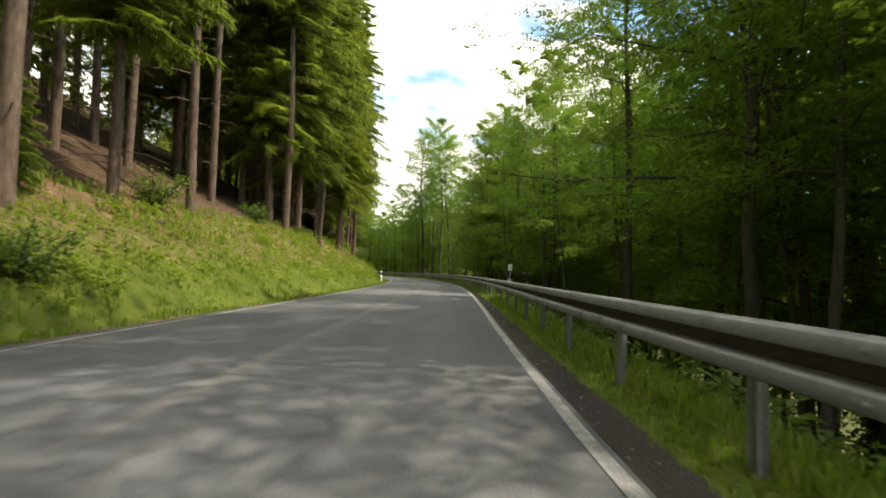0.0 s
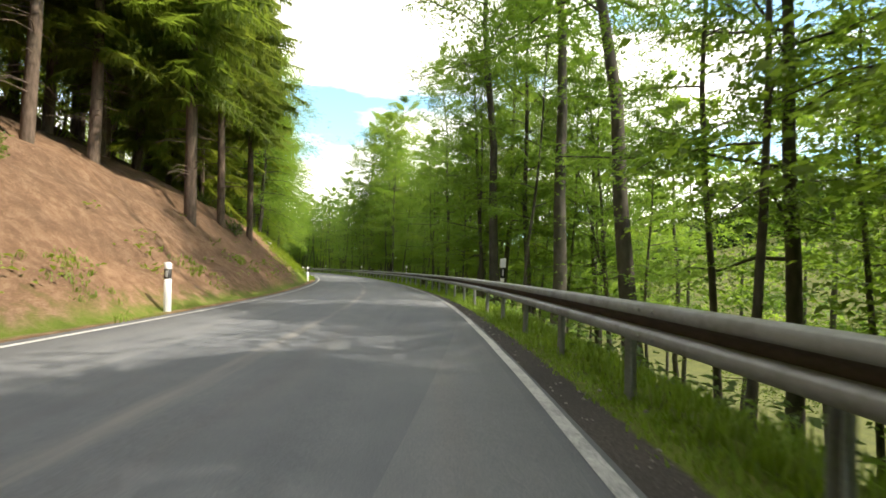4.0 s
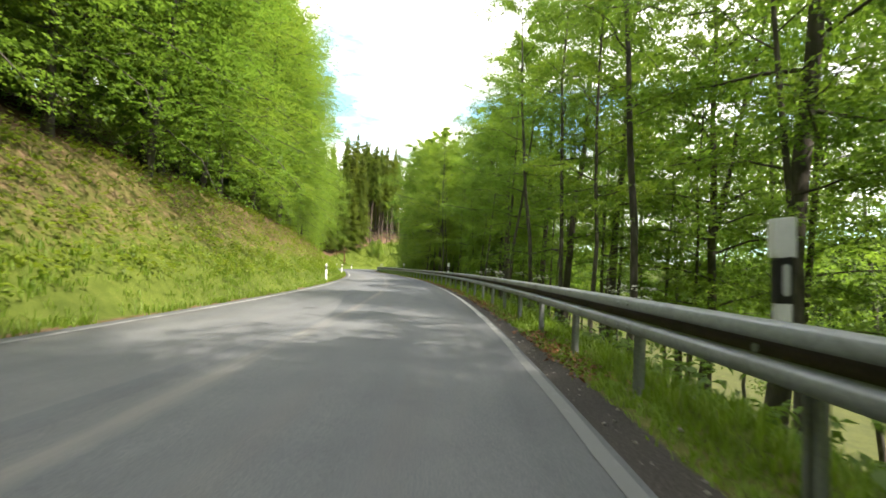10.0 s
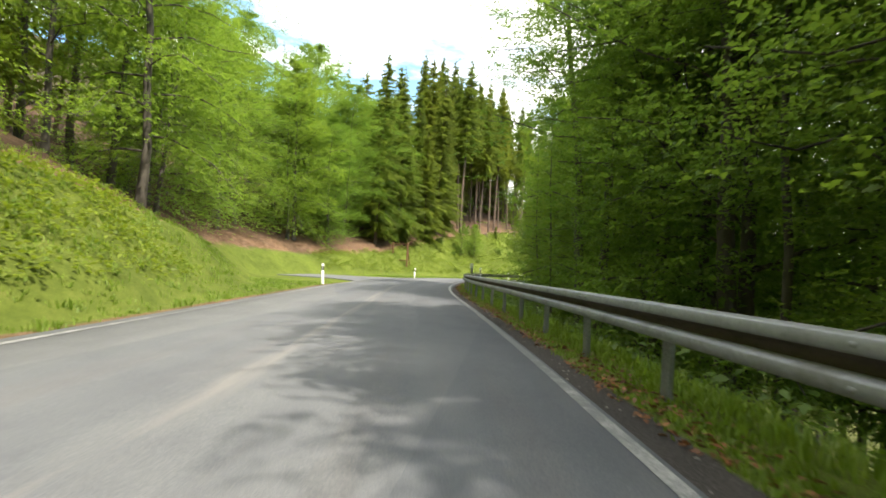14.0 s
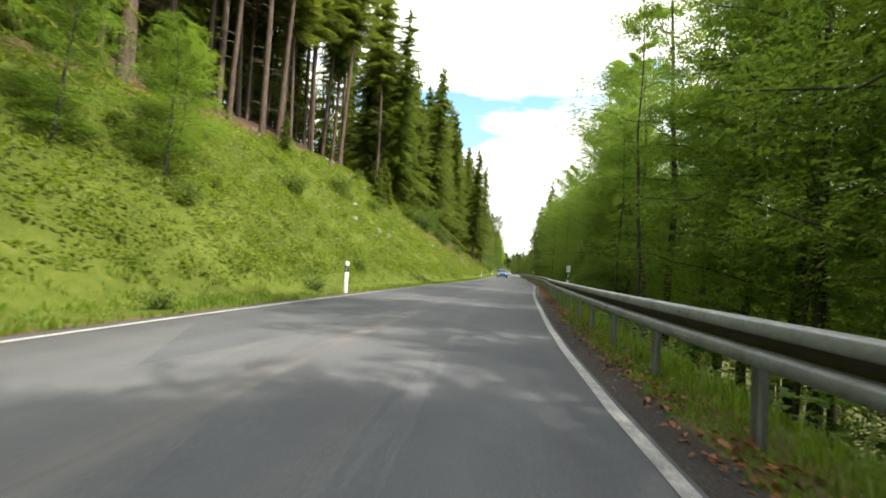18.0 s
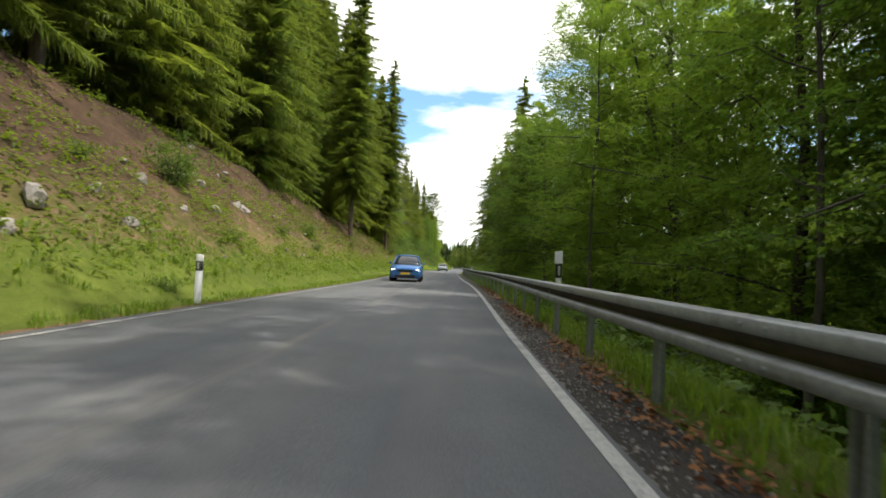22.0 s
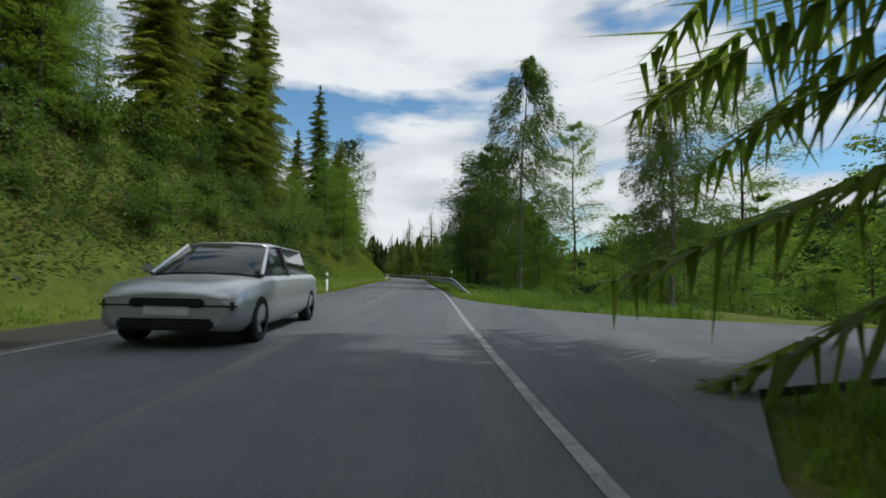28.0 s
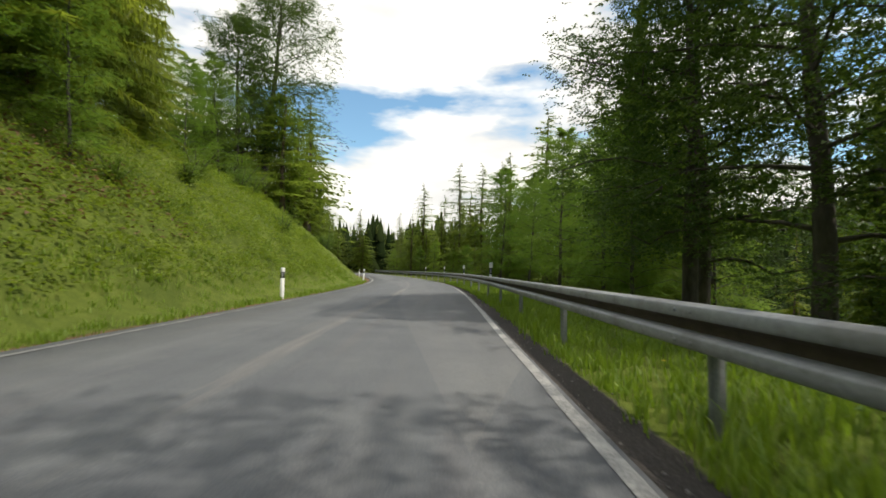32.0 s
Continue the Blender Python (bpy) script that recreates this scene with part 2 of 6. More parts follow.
def ground_material():
    m, n, l, b = material("verge_and_forest_floor", 0.95, 0, 0.1)
    v = coords(n, l)
    big, mid, fine = noise_tex(n, l, v, 0.35, 4), noise_tex(n, l, v, 3.5, 5, 0.65), noise_tex(n, l, v, 40, 4, 0.7)
    grass = ramp(n, l, mix(n, l, 0.5, mid, fine), (0.3, (0.055, 0.085, 0.014)), (0.55, (0.12, 0.16, 0.03)), (0.75, (0.22, 0.22, 0.07)))
    soil = ramp(n, l, mix(n, l, 0.55, mid, fine), (0.3, (0.070, 0.042, 0.027)), (0.5, (0.170, 0.105, 0.068)), (0.72, (0.35, 0.25, 0.17)))
    grit = ramp(n, l, fine, (0.3, (0.038, 0.035, 0.034)), (0.55, (0.078, 0.072, 0.069)), (0.75, (0.17, 0.16, 0.15)))
    at = n.new("ShaderNodeAttribute")
    at.attribute_name = "cover"
    sep = n.new("ShaderNodeSeparateColor")
    l.new(at.outputs["Color"], sep.inputs["Color"])

    def edged(ch, w=0.18):
        a = n.new("ShaderNodeMath")
        a.operation = "ADD"
        l.new(sep.outputs[ch], a.inputs[0])
        k = n.new("ShaderNodeMath")
        k.operation = "MULTIPLY_ADD"
        l.new(mid, k.inputs[0])
        k.inputs[1].default_value, k.inputs[2].default_value = 0.9, -0.45
        l.new(k.outputs[0], a.inputs[1])
        return ramp(n, l, a.outputs[0], (0.5 - w, (0, 0, 0)), (0.5 + w, (1, 1, 1)))
    c = mix(n, l, edged("Red"), grass, soil)
    c = mix(n, l, edged("Green", 0.1), c, grit)
    c = mix(n, l, sep.outputs["Blue"], c, ramp(n, l, mid, (0.3, (0.024, 0.019, 0.013)), (0.7, (0.062, 0.046, 0.032))))
    c = mix(n, l, 1.0, c, ramp(n, l, big, (0.35, (0.8, 0.8, 0.8)), (0.65, (1.2, 1.15, 1.1))), "MULTIPLY")
    l.new(c, b.inputs["Base Color"])
    bump(n, l, b, mix(n, l, 0.6, mid, fine), 0.9, 0.06)
    return m


def galvanised_material():
    m, n, l, b = material("galvanised_steel", 0.5, 0.35, 0.5)
    v = coords(n, l)
    spang, dirt = noise_tex(n, l, v, 30, 3), noise_tex(n, l, v, 2.2, 5, 0.7)
    c = ramp(n, l, spang, (0.3, (0.22, 0.24, 0.26)), (0.7, (0.33, 0.35, 0.375)))
    patch = noise_tex(n, l, v, 0.16, 3)
    c = mix(n, l, ramp(n, l, patch, (0.42, (0, 0, 0)), (0.62, (0.5, 0.5, 0.5))), c, (0.25, 0.235, 0.21))
    speck = noise_tex(n, l, v, 85, 4, 0.75)
    c = mix(n, l, ramp(n, l, speck, (0.55, (0, 0, 0)), (0.72, (0.55, 0.55, 0.55))), c, (0.12, 0.115, 0.10))
    c = mix(n, l, ramp(n, l, dirt, (0.5, (0, 0, 0)), (0.72, (0.7, 0.7, 0.7))), c, (0.16, 0.15, 0.135))
    l.new(c, b.inputs["Base Color"])
    l.new(ramp(n, l, dirt, (0.4, (0.42, 0.42, 0.42)), (0.7, (0.7, 0.7, 0.7))), b.inputs["Roughness"])
    return m


M_ASPHALT, M_LINE, M_GROUND, M_STEEL = asphalt_material(), line_paint_material(), ground_material(), galvanised_material()
M_FOLD = plain("dark_brown_fold", (0.075, 0.060, 0.047), 0.9, vary=0.35, scale=5.0)
M_BEECH = leaf_material("beech_leaves", (0.050, 0.098, 0.020), (0.120, 0.185, 0.034), (0.27, 0.43, 0.05), 0.48)
M_BUSH = leaf_material("shrub_leaves", (0.055, 0.10, 0.020), (0.12, 0.185, 0.040), (0.18, 0.29, 0.04), 0.38)
M_HERB = leaf_material("herb_leaves", (0.060, 0.11, 0.014), (0.17, 0.23, 0.035), (0.24, 0.34, 0.03), 0.38)
M_GRASS = leaf_material("grass_blades", (0.075, 0.14, 0.016), (0.19, 0.265, 0.048), (0.26, 0.42, 0.04), 0.4)
M_SPRUCE = leaf_material("spruce_needles", (0.066, 0.102, 0.022), (0.168, 0.200, 0.046), (0.31, 0.40, 0.05), 0.42, 0.12)
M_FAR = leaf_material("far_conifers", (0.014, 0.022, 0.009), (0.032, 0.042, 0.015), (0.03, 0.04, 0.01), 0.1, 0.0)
M_BIRCH = leaf_material("birch_leaves", (0.040, 0.075, 0.020), (0.090, 0.135, 0.040), (0.16, 0.26, 0.04), 0.4)
# leaf green with the shade of backlit crowns put into the colour
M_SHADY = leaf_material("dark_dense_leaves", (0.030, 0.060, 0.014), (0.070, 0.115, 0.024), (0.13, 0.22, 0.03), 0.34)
M_DRY = leaf_material("dry_twigs", (0.10, 0.085, 0.065), (0.20, 0.17, 0.14), (0.08, 0.06, 0.04), 0.1)
M_LITTER = leaf_material("dry_fallen_leaves", (0.12, 0.045, 0.018), (0.34, 0.15, 0.06), (0.15, 0.06, 0.02), 0.15)
M_BRAMBLE = leaf_material("bramble_leaves", (0.026, 0.050, 0.012), (0.085, 0.125, 0.030), (0.12, 0.20, 0.03), 0.32)
M_DRYHERB = leaf_material("dry_red_brown_stalks", (0.10, 0.055, 0.028), (0.22, 0.13, 0.065), (0.12, 0.07, 0.03), 0.25)
M_WHITEFLOWER = leaf_material("white_umbels", (0.45, 0.46, 0.40), (0.68, 0.68, 0.62), (0.3, 0.3, 0.25), 0.2)
M_BARK_BEECH = bark_material("beech_bark", (0.050, 0.045, 0.038), (0.125, 0.112, 0.095), 0.4, 5.0)
M_BARK_SPRUCE = bark_material("spruce_bark", (0.070, 0.050, 0.038), (0.21, 0.155, 0.12), 0.25, 11.0)
M_BARK_BIRCH = bark_material("birch_bark", (0.05, 0.047, 0.044), (0.36, 0.345, 0.32), 3.0, 4.0)
M_YELLOW = leaf_material("yellow_petals", (0.60, 0.42, 0.02), (0.75, 0.55, 0.04), (0.3, 0.2, 0.02), 0.2)
M_CUT = plain("sawn_wood", (0.42, 0.30, 0.19), 0.85, vary=0.25, scale=14)
M_WHITE = plain("white_plastic", (0.74, 0.74, 0.73), 0.45, vary=0.08)
M_BLACK = plain("black_plastic", (0.02, 0.02, 0.02), 0.5)
M_REFLECT = plain("reflector_glass", (0.55, 0.56, 0.58), 0.2, 0.3, 0.6)
M_STONE = plain("grey_stone", (0.27, 0.25, 0.23), 0.9, vary=0.4, scale=3.0, bumpy=0.6)
M_BROWNWOOD = plain("weathered_brown_timber", (0.17, 0.085, 0.05), 0.85, vary=0.3, scale=8)
M_RUBBER = plain("tyre_rubber", (0.022, 0.022, 0.023), 0.85)
M_ALLOY = plain("alloy_rim", (0.45, 0.46, 0.48), 0.35, 0.9)
M_CARBLUE = plain("blue_metallic_paint", (0.045, 0.16, 0.42), 0.28, 0.35, 0.6, 0.04)
M_CARSILVER = plain("silver_metallic_paint", (0.52, 0.54, 0.56), 0.28, 0.55, 0.6, 0.04)
M_CARGLASS = plain("dark_car_glass", (0.02, 0.025, 0.028), 0.06, 0, 0.8)
M_CARBLACK = plain("black_trim", (0.018, 0.018, 0.019), 0.5)
M_PLATE = plain("yellow_plate", (0.65, 0.42, 0.04), 0.5)
M_PLATEWHITE = plain("white_plate", (0.7, 0.7, 0.68), 0.5)
M_HEADLAMP = plain("headlamp_lens", (0.75, 0.77, 0.8), 0.12, 0.2, 0.7)
M_ORANGE = plain("red_fruit_clusters", (0.35, 0.11, 0.05), 0.7)


def lamp_material():
    m, n, l, b = material("lit_headlamp", 0.2)
    b.inputs["Emission Color"].default_value = (1, 0.97, 0.9, 1)
    b.inputs["Emission Strength"].default_value = 3.0
    return m


M_LIT = lamp_material()

# ---------------------------------------------------------------- mesh helpers
rng = np.random.default_rng(7)


def mesh_of(name, verts, *faces, smooth=False):
    """A mesh from an (n, 3) array and one or more (m, 3) or (m, 4) arrays of corners."""
    me = bpy.data.meshes.new(name)
    verts = np.asarray(verts, np.float32)
    me.vertices.add(len(verts))
    me.vertices.foreach_set("co", verts.ravel())
    faces = [np.asarray(f, np.int32) for f in faces if len(f)]
    loops = np.concatenate([f.ravel() for f in faces])
    sizes = np.concatenate([np.full(len(f), f.shape[1], np.int32) for f in faces])
    me.loops.add(len(loops))
    me.loops.foreach_set("vertex_index", loops)
    me.polygons.add(len(sizes))
    me.polygons.foreach_set("loop_start", np.concatenate([[0], np.cumsum(sizes)[:-1]]).astype(np.int32))
    me.polygons.foreach_set("loop_total", sizes)
    if smooth:
        me.polygons.foreach_set("use_smooth", np.ones(len(sizes), bool))
    me.update(calc_edges=True)
    return me


def part(name, data, mat, parent=None, label="", at=None):
    """Links a mesh (or a bmesh) as one object under a thing."""
    if isinstance(data, bmesh.types.BMesh):
        me = bpy.data.meshes.new(name)
        data.to_mesh(me)
        data.free()
        data = me
    if mat is not None and not data.materials:
        data.materials.append(mat)
    ob = new(name, data)
    if parent is not None:
        ob.parent = parent
    if at is not None:
        ob.matrix_basis = at
    if label:
        ob["label"] = label
    return ob


class Bag:
    """Collects vertices and faces of one mesh."""

    def __init__(self):
        self.v, self.q, self.t, self.n = [], [], [], 0

    def add(self, v, q=None, t=None):
        v = np.asarray(v, float).reshape(-1, 3)
        if q is not None and len(q):
            self.q.append(np.asarray(q, int).reshape(-1, 4) + self.n)
        if t is not None and len(t):
            self.t.append(np.asarray(t, int).reshape(-1, 3) + self.n)
        self.v.append(v)
        self.n += len(v)

    def tube(self, pts, radii, sides=6, cap=True):
        pts, radii = np.asarray(pts, float), np.asarray(radii, float)
        k = len(pts)
        tang = np.gradient(pts, axis=0)
        tang /= np.linalg.norm(tang, axis=1, keepdims=True) + 1e-9
        ref = np.where(np.abs(tang[:, 2:3]) > 0.8, [[1.0, 0, 0]], [[0, 0, 1.0]])
        a = np.cross(tang, ref)
        a /= np.linalg.norm(a, axis=1, keepdims=True) + 1e-9
        b = np.cross(tang, a)
        ang = np.arange(sides) / sides * 2 * np.pi
        ring = pts[:, None] + radii[:, None, None] * (a[:, None] * np.cos(ang)[None, :, None] + b[:, None] * np.sin(ang)[None, :, None])
        i, j = np.meshgrid(np.arange(k - 1), np.arange(sides), indexing="ij")
        j2 = (j + 1) % sides
        q = np.stack([i * sides + j, i * sides + j2, (i + 1) * sides + j2, (i + 1) * sides + j], -1).reshape(-1, 4)
        self.add(ring.reshape(-1, 3), q)

    def mesh(self, name, smooth=False):
        return mesh_of(name, np.concatenate(self.v), *([np.concatenate(self.q)] if self.q else []), *([np.concatenate(self.t)] if self.t else []), smooth=smooth)


def kites(bag, centre, way, up, length, width, fold=0.25):
    """Pointed leaves: four corners each, folded a little along the midrib."""
    centre, way, up = (np.asarray(a, float).reshape(-1, 3) for a in (centre, way, up))
    way = way / (np.linalg.norm(way, axis=1, keepdims=True) + 1e-9)
    side = np.cross(way, up)
    side /= np.linalg.norm(side, axis=1, keepdims=True) + 1e-9
    nor = np.cross(side, way)
    L, W = np.broadcast_to(length, len(centre))[:, None], np.broadcast_to(width, len(centre))[:, None]
    v = np.stack([centre, centre + way * L * 0.45 + side * W * 0.5 + nor * W * fold, centre + way * L - nor * L * 0.12,
                  centre + way * L * 0.45 - side * W * 0.5 + nor * W * fold], 1)
    n = len(centre)
    bag.add(v.reshape(-1, 3), np.arange(n * 4).reshape(n, 4))


def wavy(x, y, k=1.0, seed=0.0):
    """Cheap smooth noise in -1..1."""
    x, y = np.asarray(x, float) * k, np.asarray(y, float) * k
    return (np.sin(x * 1.3 + 1.7 * np.sin(y * 0.9 + seed) + seed) + np.sin(y * 1.7 - 1.3 * np.sin(x * 1.1 + 2 * seed)) + 0.6 * np.sin(2.9 * x + 2.3 * y + seed * 3)
            + 0.5 * np.sin(4.7 * y - 3.9 * x + seed)) / 3.1


def smoothstep(a, b, x):
    t = np.clip((x - a) / (b - a), 0, 1)
    return t * t * (3 - 2 * t)


# ---------------------------------------------------------------- the lie of the land
CREST_S = [-60, 10, 25, 40, 50, 75, 85, 110, 128, 143, 160, 190, 205, 214, 224, 246, 258, 266, 278, 292, 305, 318, 335, 350, 365, 380, 392, 410, 425, 440, 460, 480, 560]
CREST_H = [1.9, 1.9, 2.4, 3.0, 3.4, 3.6, 3.9, 3.4, 2.9, 3.7, 3.6, 3.7, 3.4, 2.6, 1.6, 1.6, 2.6, 4.6, 6.5, 8.2, 9.2, 7.6, 6.2, 6.2, 4.8, 4.6, 4.8, 6.5, 7.0, 7.5, 7.0, 6.5, 6.0]
FOOT_S = [-60, 212, 222, 234, 246, 254, 260, 266, 274, 380, 388, 400, 422, 430, 560]
FOOT_W = [0.9, 0.9, 2.5, 7.5, 7.0, 5.2, 4.4, 2.6, 1.5, 1.2, 1.6, 2.8, 2.6, 1.5, 1.2]
SHELF_S = [-60, 300, 385, 394, 406, 412, 420, 430, 440, 470, 490, 515, 585]     # width of the flat strip on the valley side
SHELF_W = [1.5, 1.5, 1.7, 2.6, 6.0, 14.0, 12.0, 6.5, 4.5, 3.4, 5.0, 22.0, 30.0]


def land(s, lat):
    """Height of the ground."""
    s, lat = np.asarray(s, float), np.asarray(lat, float)
    crest, foot, shelf = np.interp(s, CREST_S, CREST_H), np.interp(s, FOOT_S, FOOT_W), np.interp(s, SHELF_S, SHELF_W)
    c = -lat - ROAD_W
    steep = 0.88
    bank = np.clip(c - foot, 0, None)
    wid = crest / steep
    up = np.where(bank < wid, bank * steep, crest + np.minimum(bank - wid, 90) * np.interp(s, [390, 430, 480, 520], [0.48, 0.36, 0.24, 0.06]) + np.clip(bank - wid - 90, 0, 200) * np.interp(s, [390, 480], [0.08, -0.06]))
    near = smoothstep(0.0, 0.5, c - foot)
    lumps = near * (0.22 * wavy(s, c, 1.1, 1.0) + 0.10 * wavy(s, c, 3.1, 2.0)) + np.clip(bank - wid, 0, 30) / 30 * 1.2 * wavy(s, c, 0.13, 4.0)
    left = up + lumps - 0.05
    d = np.clip(lat - shelf, 0, None)
    down = -(0.62 * np.minimum(d, 12) + 0.34 * np.clip(d - 12, 0, 26) + 0.10 * np.clip(d - 38, 0, 50)) + 0.28 * np.clip(d - 100, 0, 260) - 0.06 * np.clip(d - 360, 0, 900)
    right = down + smoothstep(0, 3, d) * 0.35 * wavy(s, lat, 0.6, 3.0) - 0.05 - 0.03 * np.clip(lat - 0.3, 0, 1.2)
    return np.where(lat > -ROAD_W * 0.5, right, left)


def floor_z(s, lat):
    return float(land(s, lat))


SOIL_S = [-60, -5, 4, 12, 20, 34, 44, 60, 78, 90, 98, 108, 114, 124, 132, 148, 158, 190, 198, 208, 212, 262, 270, 300, 312, 322, 338, 350, 366, 386, 400, 415, 425, 560]
SOIL_V = [0.4, 0.4, 0.4, 0.42, 0.45, 0.5, 0.8, 1.1, 1.2, 1.0, 0.35, 0.55, 0.8, 0.75, 0.2, 0.55, 0.45, 0.62, 0.8, 0.6, 0.15, 0.12, 0.2, 0.25, 0.45, 0.65, 0.7, 0.7, 0.75, 0.75, 0.6, 0.4, 0.25, 0.15]


def covers(s, lat):
    """Bare soil, and grit, from 0 to 1."""
    crest, foot = np.interp(s, CREST_S, CREST_H), np.interp(s, FOOT_S, FOOT_W)
    c = -lat - ROAD_W
    bank = c - foot
    on_bank = smoothstep(0.3, 1.6, bank + 0.9 * smoothstep(56, 64, s) * (1 - smoothstep(88, 98, s)))
    soil = on_bank * np.interp(s, SOIL_S, SOIL_V) * (0.72 + 0.4 * smoothstep(0.15, 0.8, bank / np.maximum(crest / 0.88, 0.5)))
    soil = np.maximum(soil, smoothstep(crest / 0.88 - 0.5, crest / 0.88 + 1.5, bank) * 0.9)
    soil = np.where(lat > 2.5, 0.3 + 0.2 * wavy(s, lat, 0.3, 2.0), soil)
    soil = np.maximum(soil, np.where((lat > 0.3) & (lat < 1.25), np.where(s > 395, 0.15, np.where(s > 208, 0.45, 0.22)) + 0.3 * wavy(s, lat, 0.35, 5.0), 0))
    soil = np.maximum(soil, np.where((c > 0.15) & (c < 0.75), 0.62 + 0.35 * wavy(s, lat, 0.5, 7.0), 0))
    soil = np.maximum(soil, np.where(c > 0.8, 0.8 * smoothstep(0.35, 0.6, bank / np.maximum(crest / 0.88, 0.5)) * smoothstep(318, 332, s) * (1 - smoothstep(392, 402, s)), 0))
    layby = smoothstep(384, 392, s) * (1 - smoothstep(418, 426, s))
    grit = np.where((lat > 0) & (lat < np.interp(s, [250, 285, 392, 400], [0.5, 0.72, 0.72, 0.45])), 0.98, 0) + np.where((c > 0.1) & (c < 0.25 + 1.9 * layby), 0.8, 0)
    return np.clip(soil, 0, 1), np.clip(grit, 0, 1)


def dark_floor(s, lat):
    """Weight of the dark brown floor colour, above the bank and down the valley side."""
    crest, foot = np.interp(s, CREST_S, CREST_H), np.interp(s, FOOT_S, FOOT_W)
    top = np.where((s > 325) & (s < 400), 0.22 * crest / 0.88, crest / 0.88)
    in_from = -lat - ROAD_W - foot - top
    shade = np.maximum(np.where((s > 325) & (s < 400), smoothstep(0.1, 1.8, in_from), smoothstep(0.5, 4.0, in_from)), 0.5 * smoothstep(2.4, 4.5, lat) * (1 - smoothstep(396, 404, s)))
    return 0.85 * shade * (0.75 + 0.3 * wavy(s, lat, 0.5, 1.0))


def ground():
    s = np.arange(-60, 586, 1.5)
    left = -ROAD_W - 0.22 - np.concatenate([[0, 0.15, 0.35, 0.6], np.arange(0.9, 12, 0.55), np.arange(12.5, 34, 2.2)])
    right = 0.1 + np.concatenate([[0, 0.15, 0.3, 0.5, 0.75], np.arange(1.0, 9, 0.6), np.arange(9.5, 25, 1.8)])
    V, Q, C = [], [], []
    off = 0
    for lats in (left, right):
        S, L = np.meshgrid(s, lats, indexing="ij")
        x, y, _ = road_xy(S, L)
        z = land(S, L)
        V.append(np.stack([x, y, z], -1).reshape(-1, 3))
        so, gr = covers(S, L)
        C.append(np.stack([so, gr, dark_floor(S, L), np.ones_like(so)], -1).reshape(-1, 4))
        i, j = np.meshgrid(np.arange(len(s) - 1), np.arange(len(lats) - 1), indexing="ij")
        n = len(lats)
        q = np.stack([i * n + j, i * n + j + 1, (i + 1) * n + j + 1, (i + 1) * n + j], -1).reshape(-1, 4)
        Q.append((q if lats is right else q[:, ::-1]) + off)
        off += S.size
    # beyond the strips: one coarse sheet to the horizon
    gx = np.concatenate([[-3000, -1800, -1000, -600], np.arange(-420, 330, 8), [420, 600, 1000, 1800, 3000]])
    gy = np.concatenate([[-2500, -1200, -600, -300], np.arange(-150, 700, 8), [800, 1000, 1500, 2300, 3500]])
    X, Y = np.meshgrid(gx, gy, indexing="ij")
    ps = np.concatenate([np.arange(-60, 640, 4.0), np.arange(640, 1800, 20.0)])
    rx, ry, ru = road_xy(ps, 0)
    d2 = (X[..., None] - rx) ** 2 + (Y[..., None] - ry) ** 2
    k = np.argmin(d2, -1)
    sg = np.sign((X - rx[k]) * np.cos(ru[k]) + (Y - ry[k]) * np.sin(ru[k]))
    lat = np.sqrt(np.take_along_axis(d2, k[..., None], -1)[..., 0]) * np.where(sg == 0, 1, sg)
    S = ps[k]
    z = land(S, lat)
    inside = (lat > -32) & (lat < 22) & (S > -58) & (S < 584)
    z = np.where(inside, np.minimum(z, 0) - 4.0, z - 0.25)
    V.append(np.stack([X, Y, z], -1).reshape(-1, 3))
    C.append(np.stack([np.where(lat > 0, 0.12, 0.4), 0 * lat, np.where(lat < -28, 0.9, np.where(lat > 18, 0.6, 0.0)), 0 * lat + 1], -1).reshape(-1, 4))
    i, j = np.meshgrid(np.arange(len(gx) - 1), np.arange(len(gy) - 1), indexing="ij")
    n = len(gy)
    q = np.stack([i * n + j, (i + 1) * n + j, (i + 1) * n + j + 1, i * n + j + 1], -1).reshape(-1, 4)
    Q.append(q[~inside.ravel()[q].all(1)] + off)
    me = mesh_of("ground", np.concatenate(V), np.concatenate(Q), smooth=True)
    at = me.color_attributes.new("cover", "FLOAT_COLOR", "POINT")
    at.data.foreach_set("color", np.concatenate(C).astype(np.float32).ravel())
    tagged(part("ground", me, M_GROUND), "grassy verges, earth banks and shaded forest floor", "ground", kind="structure")


ground()


def strip(name, s0, s1, lats, zs, mat, step=1.0, label="", category="", wob=0.0):
    """A strip along the road through the given offsets and heights."""
    s = np.arange(s0, s1 + 0.01, step)
    S, L = np.meshgrid(s, np.asarray(lats, float), indexing="ij")
    Z = np.broadcast_to(np.asarray(zs, float), S.shape).copy()
    edge = np.zeros(len(lats))
    edge[0] = edge[-1] = 1
    W = L + wob * edge * wavy(S, L * 0 + 3, 1.9, 2.0)
    x, y, _ = road_xy(S, W)
    n = len(lats)
    i, j = np.meshgrid(np.arange(len(s) - 1), np.arange(n - 1), indexing="ij")
    q = np.stack([i * n + j, i * n + j + 1, (i + 1) * n + j + 1, (i + 1) * n + j], -1).reshape(-1, 4)
    me = mesh_of(name, np.stack([x, y, Z], -1).reshape(-1, 3), q, smooth=False)
    uv = me.uv_layers.new(name="road")
    idx = np.empty(len(me.loops), np.int32)
    me.loops.foreach_get("vertex_index", idx)
    uv.data.foreach_set("uv", np.stack([L.ravel()[idx], S.ravel()[idx]], 1).astype(np.float32).ravel())
    return tagged(part(name, me, mat), label, category, kind="structure")


